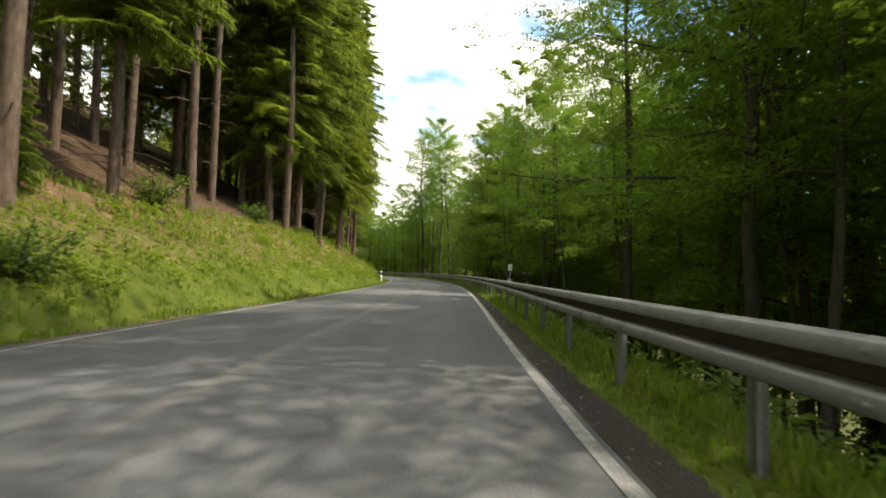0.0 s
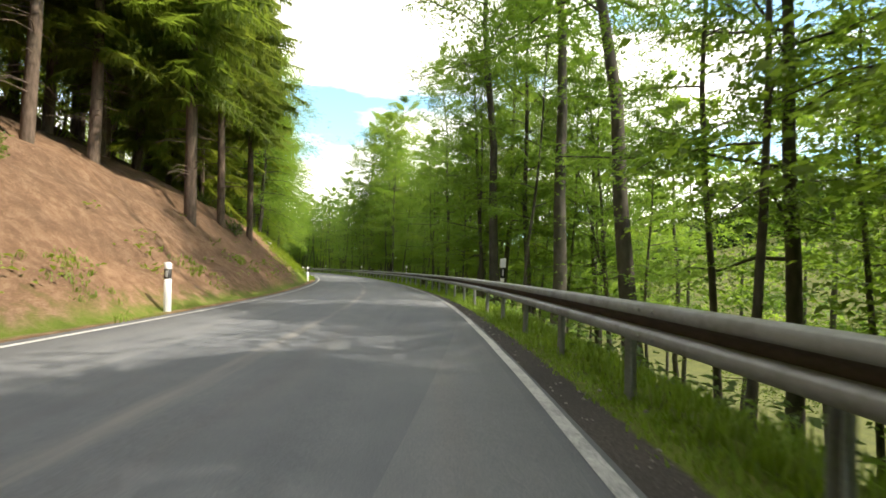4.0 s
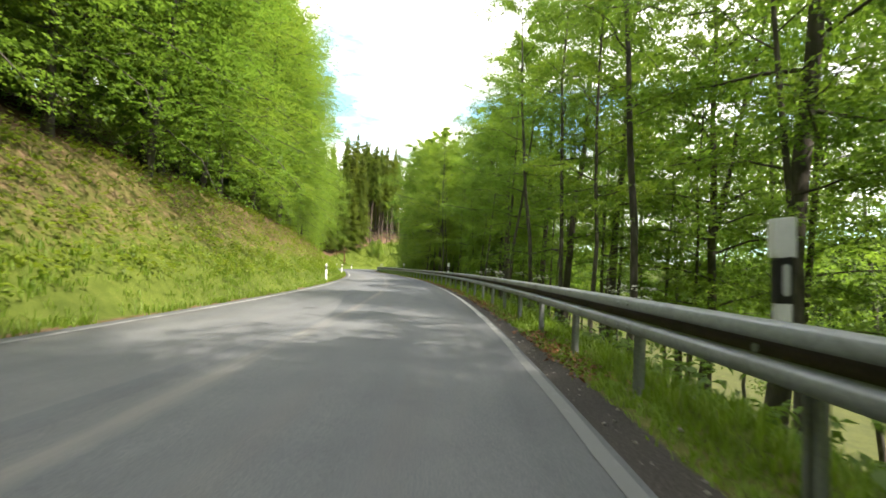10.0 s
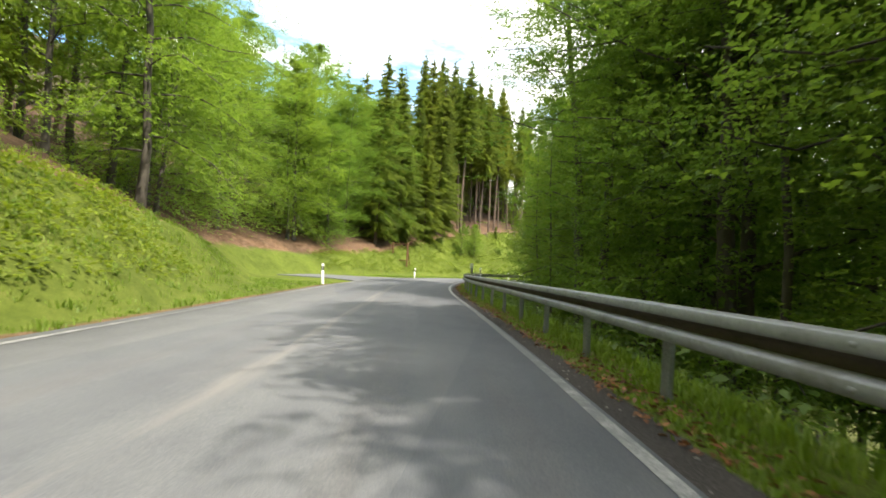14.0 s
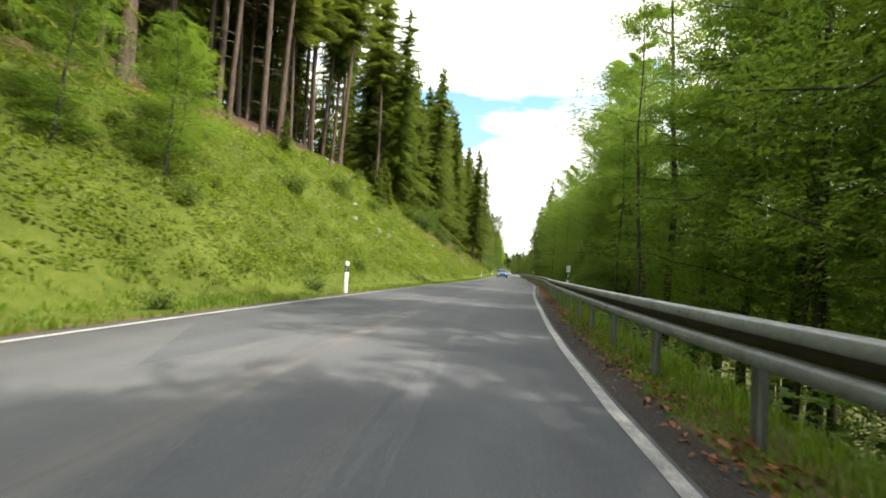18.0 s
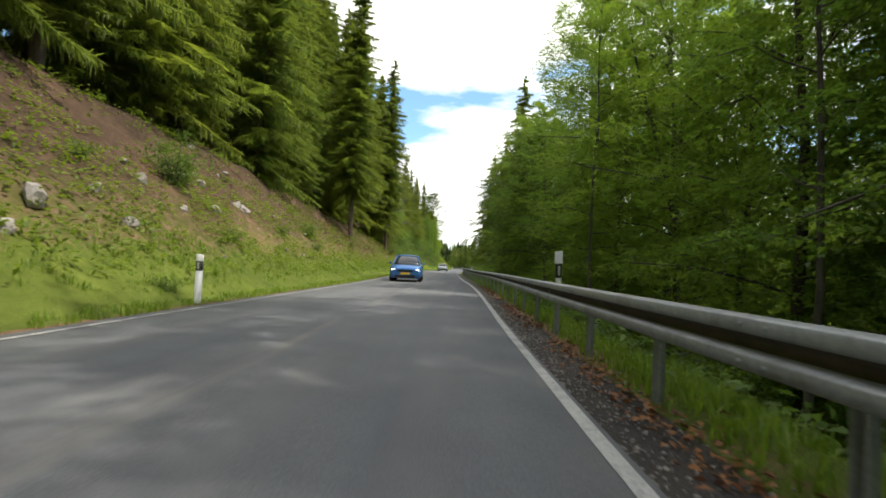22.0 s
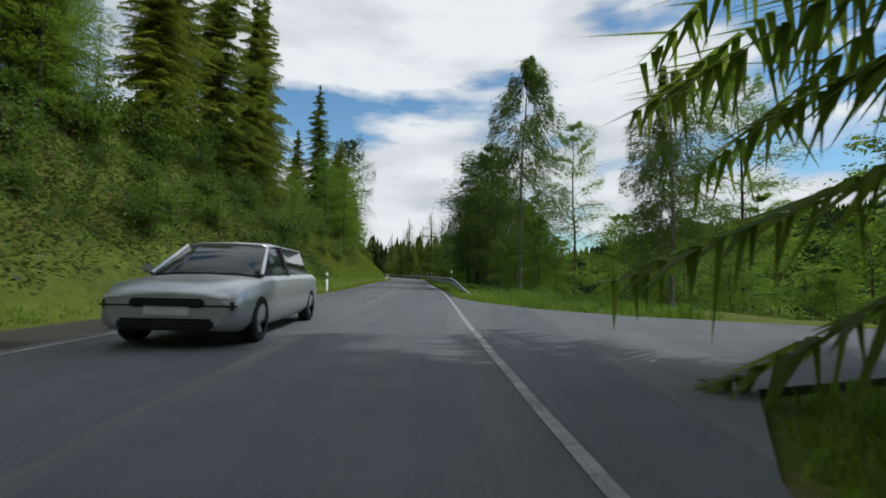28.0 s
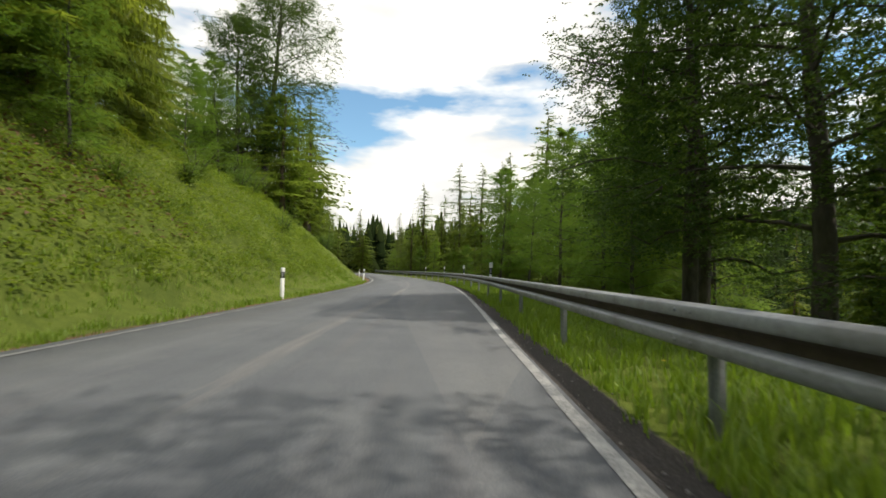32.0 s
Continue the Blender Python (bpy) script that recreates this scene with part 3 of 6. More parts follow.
strip("road", -60, 585, [-ROAD_W - 0.30, -ROAD_W - 0.24, -4, -ROAD_W / 2, -1.3, 0.10, 0.17], [-0.16, 0, 0.01, 0.03, 0.012, 0.001, -0.16], M_ASPHALT,
      label="grey patched asphalt country road with worn edges", category="road", wob=0.05)
strip("road_marking_right", -60, 585, [-0.045, 0.06], [0.0078, 0.0062], M_LINE, wob=0.012, label="worn white edge line on asphalt", category="road marking")
strip("road_marking_left", -60, 231, [-ROAD_W - 0.05, -ROAD_W + 0.06], [0.0065, 0.0085], M_LINE, label="thin worn white edge line on asphalt", category="road marking")
strip("road_marking_left_far", 243, 585, [-ROAD_W - 0.05, -ROAD_W + 0.06], [0.0065, 0.0085], M_LINE, label="thin worn white edge line on asphalt", category="road marking")


def apron(name, corners, z, label):
    """A flat paved area given by its outline in road terms."""
    bm = bmesh.new()
    top, low = [], []
    for s, lat in corners:
        x, y, _ = road_xy(s, lat)
        top.append(bm.verts.new((float(x), float(y), z)))
        low.append(bm.verts.new((float(x), float(y), z - 0.25)))
    bm.faces.new(top)
    for k in range(len(top)):
        j = (k + 1) % len(top)
        bm.faces.new((top[k], low[k], low[j], top[j]))
    bmesh.ops.recalc_face_normals(bm, faces=bm.faces)
    ob = part(name, bm, M_ASPHALT)
    uv = ob.data.uv_layers.new(name="road")
    for lp in ob.data.loops:
        v = ob.data.vertices[lp.vertex_index].co
        uv.data[lp.index].uv = (v.x, v.y)
    tagged(ob, label, "side road", kind="structure")


apron("side_road_right", [(405.8, -0.25), (406.5, 0.09), (408.5, 0.9), (410.5, 2.2), (411.5, 5), (411, 12), (408, 24), (413, 25), (415.5, 12), (419, 4.6), (421, 2.6), (424, 1.2), (428.5, 0.09), (429.0, -0.25), (423, -0.25), (417, -0.25), (411, -0.25)], -0.004,
      "grey asphalt mouth of a side road")
apron("side_road_left", [(229.6, -5.1), (230, -5.6), (233.5, -6.0), (236, -8.5), (237.5, -14), (235, -24), (242, -24), (244, -14), (244.5, -9), (246, -7), (250, -5.6), (250.4, -5.1), (245, -5.1), (240, -5.1), (235, -5.1)], -0.004,
      "grey asphalt mouth of a forest track")

M_PATCH = plain("reddish_repair_asphalt", (0.150, 0.132, 0.135), 0.85, vary=0.2, scale=7.0, bumpy=0.3)
apron("road_patch", [(279.15, -1.80), (279.25, -1.5), (279.95, -1.45), (280.0, -1.9)], 0.0225, "small reddish repair patch in the asphalt")
bpy.data.objects["road_patch"].data.materials[0] = M_PATCH
bpy.data.objects["road_patch"]["category"] = "road patch"

# ---------------------------------------------------------------- guard rails
RAIL_LAT, RAIL_TOP = 0.80, 0.784
# the folded W profile: offset towards the road, height below the top
PROFILE = [(0.012, -0.010), (0.0, 0.0), (-0.012, 0.001), (-0.070, -0.012), (-0.080, -0.022), (-0.082, -0.086), (-0.075, -0.100), (-0.012, -0.126), (0.0, -0.136), (0.0, -0.178),
           (-0.012, -0.188), (-0.075, -0.214), (-0.082, -0.228), (-0.080, -0.292), (-0.070, -0.302), (-0.012, -0.314), (0.0, -0.314), (0.012, -0.304)]
# places of single posts along the line; the others stand evenly between them
POST_S = [-58.0, 2.68, 17.45, 32.54, 75.04, 89.62, 104.06, 118.62, 133.15, 147.62, 161.95, 193.16, 235.0, 249.63, 277.64, 292.23, 306.97, 321.17, 335.18, 365.7, 380.18, 391.0]


def post_places(marks, gap):
    out = []
    for a, b in zip(marks, marks[1:]):
        out += list(np.linspace(a, b, max(1, round((b - a) / gap)), endpoint=False))
    return out + [marks[-1]]


def rail_path(s, first, sink):
    """Offset and height change of the rail's line: it bends away and down at a buried end."""
    k = np.clip(1 - (s - first) / 11.0, 0, 1) if sink else np.zeros_like(s)
    return 0.65 * k ** 1.5, -0.78 * smoothstep(0.1, 1.0, k)


def guard_rail(s0, s1, sink, label, posts):
    x0, y0, _ = road_xy(s0, RAIL_LAT)
    root = tagged(new("guard_rail"), label, "guard rail")
    pr = np.array(PROFILE)
    for a in np.arange(s0, s1 - 0.1, 4.0):
        s = np.linspace(a, min(a + 4.0, s1), 5)
        dl, dz = rail_path(s, s0, sink)
        V = []
        for thick in (0.0, 0.006):
            S, P = np.meshgrid(s, pr[:, 0] + thick, indexing="ij")
            x, y, _ = road_xy(S, RAIL_LAT + P + dl[:, None])
            V.append(np.stack([x, y, RAIL_TOP + pr[:, 1][None] + dz[:, None]], -1).reshape(-1, 3))
        n = len(pr)
        i, j = np.meshgrid(np.arange(4), np.arange(n - 1), indexing="ij")
        q = np.stack([i * n + j, i * n + j + 1, (i + 1) * n + j + 1, (i + 1) * n + j], -1).reshape(-1, 4)
        bag = Bag()
        m = n * 5
        rim = [[i * n, (i + 1) * n, (i + 1) * n + m, i * n + m] for i in range(4)] + [[i * n + n - 1, i * n + n - 1 + m, (i + 1) * n + n - 1 + m, (i + 1) * n + n - 1] for i in range(4)]
        bag.add(np.concatenate(V), np.concatenate([q[:, ::-1], q + m, np.array(rim)]))
        # bolt heads at the lap joint
        for ds in (0.12, 0.34):
            for pz in (0.054, 0.260):
                bx, by, u = (float(v) for v in road_xy(a + ds, RAIL_LAT - 0.079 + dl[0]))
                c = np.array([bx, by, RAIL_TOP - pz + dz[0]])
                rt, fw = np.array([math.cos(u), math.sin(u), 0]), np.array([-math.sin(u), math.cos(u), 0])
                ring = [c + 0.016 * (fw * math.cos(g) + np.array([0, 0, 1]) * math.sin(g)) for g in np.arange(6) * math.pi / 3]
                bag.add(ring + [r - rt * 0.012 for r in ring], [[k, (k + 1) % 6, (k + 1) % 6 + 6, k + 6] for k in range(6)] + [[6, 7, 8, 9], [6, 9, 10, 11]])
        me = bag.mesh("rail_beam")
        me.materials.append(M_STEEL)
        me.materials.append(M_FOLD)
        # the faces inside the fold take the darker brown
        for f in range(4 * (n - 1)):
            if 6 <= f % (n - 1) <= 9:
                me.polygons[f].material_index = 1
        part("rail_beam", me, None, root)
    # posts: one shared mesh of a folded channel
    prof = [(-0.055, 0.0), (-0.055, 0.05), (-0.040, 0.062), (-0.040, 0.094), (0.040, 0.094), (0.040, 0.062), (0.055, 0.05), (0.055, 0.0), (0.047, 0.0), (0.047, 0.046), (0.032, 0.058), (0.032, 0.086),
            (-0.032, 0.086), (-0.032, 0.058), (-0.047, 0.046), (-0.047, 0.0)]
    bag = Bag()
    n = len(prof)
    ring = np.array([(p[1] * 0.8 + 0.01, p[0] * 0.75, 0) for p in prof])
    bag.add(np.concatenate([ring + [0, 0, -0.5], ring + [0, 0, 0.70]]), [[k, (k + 1) % n, (k + 1) % n + n, k + n] for k in range(n)])
    me = bag.mesh("post")
    me.materials.append(M_STEEL)
    for a in posts:
        dl, dz = rail_path(np.array([a]), s0, sink)
        if dz[0] < -0.35:
            continue
        x, y, u = (float(v) for v in road_xy(a, RAIL_LAT + 0.008 + dl[0]))
        p = new("post", me)
        p.parent = root
        p.matrix_basis = pose(x, y, float(dz[0]) + 0.02 * math.sin(a * 3), 0, 0.8 * math.sin(a * 1.7), math.degrees(u))
    return root


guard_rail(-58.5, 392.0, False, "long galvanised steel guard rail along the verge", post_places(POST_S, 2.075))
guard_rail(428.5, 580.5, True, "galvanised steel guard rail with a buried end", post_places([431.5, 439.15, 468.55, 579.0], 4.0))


# ---------------------------------------------------------------- roadside delineator posts
def delineator(tall, label):
    root = tagged(new("delineator_post"), label, "delineator post", "delineator posts along the road")
    sec = [(-0.06, -0.05), (0.0, -0.065), (0.06, -0.05), (0.05, 0.05), (0.0, 0.075), (-0.05, 0.05)]

    def prism(z0, z1, k, slope=0.0, grow=0.0):
        bag = Bag()
        r = np.array([(x * k, y * k) for x, y in sec])
        r *= 1 + grow
        lo = np.column_stack([r, np.full(6, z0)])
        hi = np.column_stack([r * 0.96, z1 - slope * (r[:, 1] / 0.06)])
        bag.add(np.concatenate([lo, hi]), [[a, (a + 1) % 6, (a + 1) % 6 + 6, a + 6] for a in range(6)] + [[6, 7, 8, 9], [6, 9, 10, 11]])
        return bag.mesh("prism")
    part("shaft", prism(-0.25, tall - 0.33, 1.0), M_WHITE, root)
    band = part("band", prism(tall - 0.33, tall - 0.13, 1.0, 0.02), M_BLACK, root, "black slanted band")
    part("cap", prism(tall - 0.13, tall, 1.0, 0.012), M_WHITE, root, "white slanted top")
    bm = bmesh.new()
    bmesh.ops.create_cube(bm, size=1)
    bmesh.ops.scale(bm, vec=(0.045, 0.012, 0.14), verts=bm.verts)
    bmesh.ops.translate(bm, vec=(0, -0.064, tall - 0.23), verts=bm.verts)
    bmesh.ops.bevel(bm, geom=bm.edges[:], offset=0.004, segments=1, affect="EDGES")
    part("reflector", bm, M_REFLECT, band, "pale reflector")
    return root


def rail_delineator(label):
    """The taller kind, clamped behind the rail: a flat head on a narrow stem."""
    root = tagged(new("delineator_post"), label, "delineator post", "delineator posts along the road")
    def box(sx, sy, sz, z, y=0.0, tilt=0.0):
        bm = bmesh.new()
        bmesh.ops.create_cube(bm, size=1)
        bmesh.ops.scale(bm, vec=(sx, sy, sz), verts=bm.verts)
        for v in bm.verts:
            if v.co.z > 0:
                v.co.z += v.co.x * tilt
        bmesh.ops.translate(bm, vec=(0, y, z), verts=bm.verts)
        bmesh.ops.bevel(bm, geom=bm.edges[:], offset=0.008, segments=2, affect="EDGES")
        return bm
    part("shaft", box(0.085, 0.05, 0.42, 0.66), M_WHITE, root)
    part("bracket", box(0.15, 0.05, 0.09, 0.60, 0.0), M_STEEL, root, "steel bracket behind the rail").matrix_basis = pose(-0.085, 0, 0)
    band = part("band", box(0.10, 0.055, 0.26, 0.99, 0, 0.25), M_BLACK, root, "black slanted band")
    part("cap", box(0.13, 0.06, 0.22, 1.22, 0, 0.12), M_WHITE, root, "white flat head")
    part("reflector", box(0.042, 0.012, 0.17, 0.99, -0.031), M_REFLECT, band, "pale reflector strip")
    return root


LEFT_POSTS = [42.1, 68.5, 95.0, 122.2, 148.0, 174.0, 200.1, 227.0, 251.4, 276.2, 328.9, 379.4, 431.8, 481.2, 507.0, 531.0]
RIGHT_POSTS = [16.0, 42.1, 69.5, 94.5, 121.2, 148.0, 174.5, 202.2, 226.0, 249.7, 277.9, 327.6, 377.6, 439.8, 484.7, 497.0, 509.0, 521.0]
first = None
for k, s in enumerate(LEFT_POSTS):
    lat = -ROAD_W - 0.75
    x, y, u = (float(v) for v in road_xy(s, lat))
    m = pose(x, y, floor_z(s, lat), 2 * math.sin(s), 3 * math.sin(s * 1.9), math.degrees(u))
    if first is None:
        first = delineator(1.0, "white plastic delineator post with a black band in the grass verge")
        first.matrix_basis = m
    else:
        copy_thing(first, m)
first = None
for k, s in enumerate(RIGHT_POSTS):
    x, y, u = (float(v) for v in road_xy(s, 0.96))
    m = pose(x, y, 0, 0, 1.5 * math.sin(s * 1.3), math.degrees(u) + 4)
    if first is None:
        first = rail_delineator("white delineator with a black band standing behind the guard rail")
        first.matrix_basis = m
    else:
        copy_thing(first, m)


# ---------------------------------------------------------------- trees
def wander(height, lean, k=7, seed=0):
    r = np.random.default_rng(seed)
    z = np.linspace(0, height, k)
    a = r.uniform(0, 6.28)
    w = np.cumsum(r.normal(0, 0.10, (k, 2)), 0) * (height / 18)
    return np.column_stack([w[:, 0] - w[0, 0] + math.cos(a) * lean * z, w[:, 1] - w[0, 1] + math.sin(a) * lean * z, z])


def leafy_tree(name, seed, height, bare, spread, limbs, sprays, leaf, girth, leaf_mat, bark_mat, label, category, lean=0.02, flat=0.75, droop=0.0, forked=False, core=0, fans=6, branched=True, skirt=0.0):
    """A broadleaved tree: trunk, limbs, and layered sprays of leaves."""
    r = np.random.default_rng(seed)
    root = tagged(new(name), label, category, "roadside trees")
    wood, boughs, crown = Bag(), Bag(), Bag()
    spine = wander(height * 0.95, lean, 9, seed)
    rad = girth * (1 - np.linspace(0, 1, 9) * 0.9) ** 0.85
    rad[0] *= 1.35
    spine[0, 2] = -0.8
    wood.tube(spine, rad, 8)
    if forked:
        k = 3
        b = spine[k:] + np.linspace(0, 1, 9 - k)[:, None] * np.array([r.uniform(0.8, 1.6), r.uniform(-1.4, 1.4), -0.6])
        wood.tube(b, rad[k:] * 0.75, 6)
    per = sprays // limbs
    for i in range(limbs):
        h = bare + (height * 0.97 - bare) * ((i + r.uniform(0, 1)) / limbs) ** 0.9
        frac = (h - bare) / (height - bare)
        az = i * 2.4 + r.uniform(-0.4, 0.4)
        L = spread * (0.55 + 0.75 * math.sin(math.pi * min(1, 0.22 + 0.80 * frac))) * r.uniform(0.7, 1.12)
        if frac > 0.85:
            L *= 0.6
        el = r.uniform(0.05, 0.35) + 0.75 * frac
        hang = skirt * max(0.0, 1 - 2.0 * frac)
        L *= 1 + 0.12 * hang
        base = np.array([np.interp(h, spine[:, 2], spine[:, 0]), np.interp(h, spine[:, 2], spine[:, 1]), h])
        t = np.linspace(0, 1, 5)
        out = np.array([math.cos(az), math.sin(az), 0])
        pts = base + out * (L * t * math.cos(el))[:, None] + np.array([0, 0, 1]) * (L * (math.sin(el) * t - (0.22 + droop + 0.55 * hang) * t ** 2))[:, None]
        pts[1:] += r.normal(0, 0.05 * L, (4, 3)) * t[1:, None]
        if branched:
            boughs.tube(pts, girth * 0.21 * (1 - 0.65 * frac) * (1 - 0.85 * t) + 0.008, 4)
        # leaf sprays along and beside the limb: flat twigs with leaves on both sides
        tt = r.uniform(0.2, 1.0, per) ** 0.8
        p = np.stack([np.interp(tt, t, pts[:, c]) for c in range(3)], 1)
        side = np.array([-math.sin(az), math.cos(az), 0])
        fan = np.clip(r.normal(0, 0.2 if droop else 0.36, per), -0.75, 0.75) * L * (0.35 + 0.5 * tt)
        p += side * fan[:, None] + np.array([0, 0, 1]) * (r.normal(0, 0.08 * L * flat, per) - 0.12 * np.abs(fan))[:, None]
        if droop:
            p[:, 2] -= r.uniform(0, droop * 3.0, per)
        way = out * 1.0 + side * (fan / L)[:, None] * 1.5 + r.normal(0, 0.45, (per, 3)) * [1, 1, 0.35] + [0, 0, -0.12 - droop * 2]
        way /= np.linalg.norm(way, axis=1, keepdims=True)
        up = np.array([0, 0, 1]) + r.normal(0, 0.30, (per, 3))
        across = np.cross(way, up)
        across /= np.linalg.norm(across, axis=1, keepdims=True)
        for g in range(fans):
            sg = 1 if g % 2 else -1
            q = p + way * (leaf * 0.55 * (g - fans / 2))
            w2 = way * 0.7 + across * sg * (0.75 if g < fans - 1 else 0.1) + r.normal(0, 0.25, (per, 3))
            kites(crown, q + r.normal(0, 0.2 * leaf, (per, 3)), w2, up + r.normal(0, 0.3, (per, 3)), leaf * r.uniform(0.7, 1.25, per), leaf * 0.62)
    if core:
        core *= 4
        h, q, a = r.uniform(bare + 0.6, height * 0.92, core), np.sqrt(r.uniform(0.02, 1, core)) * spread * 0.5, r.uniform(0, 6.28, core)
        p = np.stack([q * np.cos(a) + np.interp(h, spine[:, 2], spine[:, 0]), q * np.sin(a) + np.interp(h, spine[:, 2], spine[:, 1]), h], 1)
        kites(crown, p, np.stack([np.cos(a), np.sin(a), r.normal(-0.2, 0.35, core)], 1) + r.normal(0, 0.5, (core, 3)), np.array([0, 0, 1]) + r.normal(0, 0.5, (core, 3)), r.uniform(0.13, 0.24, core), 0.13)
    part("trunk", wood.mesh("trunk", True), bark_mat, root)
    if branched:
        tagged(part("branchwork", boughs.mesh("branchwork", True), bark_mat, root), kind="stuff")
    part("crown", crown.mesh("crown"), leaf_mat, root)
    return root


def spruce(name, seed, height, bare, reach, girth, label, step=0.36, per=9, mat=None, dead=0, category="spruce", segs=4, taper=0.72):
    """A conifer: a straight trunk and whorls of drooping fringed boughs; dead stubs below them."""
    r = np.random.default_rng(seed)
    root = tagged(new(name), label, category, "roadside trees")
    wood, twigs, crown = Bag(), Bag(), Bag()
    z = np.linspace(-0.8, height, 8)
    wood.tube(np.column_stack([0.05 * np.sin(z * 0.4 + seed), 0.05 * np.cos(z * 0.5), z]), np.maximum(0.012, girth * (1 - np.clip(z, 0, None) / height) ** 0.8), 7)
    for k in range(dead):
        h = r.uniform(1.2, max(bare, 2.5))
        az, L = r.uniform(0, 6.28), r.uniform(0.4, 1.5)
        twigs.tube([(0, 0, h), (math.cos(az) * L * 0.6, math.sin(az) * L * 0.6, h - 0.02), (math.cos(az) * L, math.sin(az) * L, h - 0.2)], [0.022, 0.014, 0.005], 3)
    V, T = [], []
    levels = np.arange(bare, height - 0.15, step)
    for h in levels:
        f = (h - bare) / (height - bare)
        for b in range(per if f < 0.75 else per - 2 if f < 0.9 else 4):
            az = r.uniform(0, 6.28)
            L = reach * ((1 - f) ** taper + 0.05) * r.uniform(0.38, 1.2)
            if f < 0.08:
                L *= r.uniform(0.4, 0.9)
            out, side = np.array([math.cos(az), math.sin(az), 0]), np.array([-math.sin(az), math.cos(az), 0])
            t = np.linspace(0, 1, segs + 1)
            sag = (0.30 + 0.35 * (1 - f)) * L * r.uniform(0.6, 1.5)
            pts = np.array([0, 0, h + r.uniform(-0.4, 0.4)]) + out * (L * t)[:, None] + np.array([0, 0, 1.0]) * (0.16 * L * t - sag * t ** 1.6 + 0.22 * sag * t ** 4)[:, None]
            m = int(segs * 9) if segs > 2 else 6
            tm = (np.arange(m) + r.uniform(0.1, 0.9, m)) / m
            at = np.stack([np.interp(tm, t, pts[:, c]) for c in range(3)], 1)
            wdt = (0.26 * L * (1 - 0.75 * tm) + 0.09) * r.uniform(0.5, 1.4, m)
            half = out * (0.26 * L / m + 0.016)
            for sg in (1, -1, 0):
                if sg:
                    tip = at + side * (sg * wdt)[:, None] + out * (0.6 * wdt)[:, None] + np.array([0, 0, -1.0]) * (0.5 * wdt + r.normal(0, 0.08, m))[:, None]
                else:
                    tip = at + side * r.normal(0, 0.35, m)[:, None] * wdt[:, None] + out * (0.15 * wdt)[:, None] + np.array([0, 0, -1.0]) * (r.uniform(0.5, 1.3, m) * (0.22 * L * (1 - 0.6 * tm) + 0.14))[:, None]
                    half = side * 0.032 + out * 0.026
                tip = tip + r.normal(0, 0.17, (m, 3)) * wdt[:, None]
                V.append(np.stack([at - half, at + half, tip], 1).reshape(-1, 3))
            V.append(np.array([pts[-2] - side * 0.06, pts[-2] + side * 0.06, pts[-1] + out * 0.12]))
    V = np.concatenate(V)
    n = len(V) // 3
    crown.add(V, None, np.arange(n * 3).reshape(n, 3))
    part("trunk", wood.mesh("trunk", True), M_BARK_SPRUCE, root)
    if dead:
        tagged(part("deadwood", twigs.mesh("deadwood"), M_BARK_SPRUCE, root), kind="stuff")
    part("crown", crown.mesh("crown"), mat or M_SPRUCE, root)
    return root


def shrub(name, seed, size, sprays, leaf, mat, label, category="shrub"):
    """A many-stemmed bush with an uneven outline."""
    r = np.random.default_rng(seed)
    root = tagged(new(name), label, category, "shrubs on the bank")
    wood, crown = Bag(), Bag()
    stems = 7
    per = sprays // stems
    for i in range(stems):
        az, L = i * 0.9 + r.uniform(-0.3, 0.3), size * r.uniform(0.7, 1.2)
        lean = r.uniform(0.15, 0.75)
        t = np.linspace(0, 1, 5)
        out = np.array([math.cos(az), math.sin(az), 0])
        pts = out * (L * lean * t ** 1.2)[:, None] + np.array([0, 0, 1]) * (L * t * (1.1 - 0.35 * lean) - 0.15)[:, None]
        wood.tube(pts, 0.03 * size * (1 - 0.85 * t) + 0.004, 4)
        tt = r.uniform(0.15, 1.0, per)
        p = np.stack([np.interp(tt, t, pts[:, c]) for c in range(3)], 1) + r.normal(0, 0.17 * size, (per, 3)) * [1, 1, 0.7]
        p[:, 2] = np.maximum(p[:, 2], 0.05)
        for g in range(3):
            kites(crown, p + r.normal(0, 0.08, (per, 3)), out + r.normal(0, 0.8, (per, 3)), np.array([0, 0, 1]) + r.normal(0, 0.4, (per, 3)), leaf * r.uniform(0.7, 1.3, per), leaf * 0.6)
    part("woody_base", wood.mesh("woody_base"), M_BARK_BEECH, root)
    part("foliage", crown.mesh("foliage"), mat, root)
    return root


B_LABEL = "tall beech with a grey trunk and layered green leaves"
BEECH = [leafy_tree("beech_tree", 11, 19, 4.5, 3.9, 28, 6300, 0.096, 0.17, M_BEECH, M_BARK_BEECH, B_LABEL, "tree", core=240),
         leafy_tree("beech_tree", 12, 21, 5.5, 3.6, 28, 6200, 0.096, 0.19, M_BEECH, M_BARK_BEECH, B_LABEL, "tree", core=240, lean=0.03),
         leafy_tree("beech_tree", 13, 17, 3.6, 4.2, 28, 6400, 0.096, 0.15, M_BEECH, M_BARK_BEECH, B_LABEL, "tree", core=240, lean=0.05, forked=True)]
HIGHBEECH = [leafy_tree("tall_beech", 17, 23, 10.5, 4.0, 24, 5400, 0.10, 0.24, M_BEECH, M_BARK_BEECH, "tall beech with a long bare trunk and a high crown", "tree", core=420)]
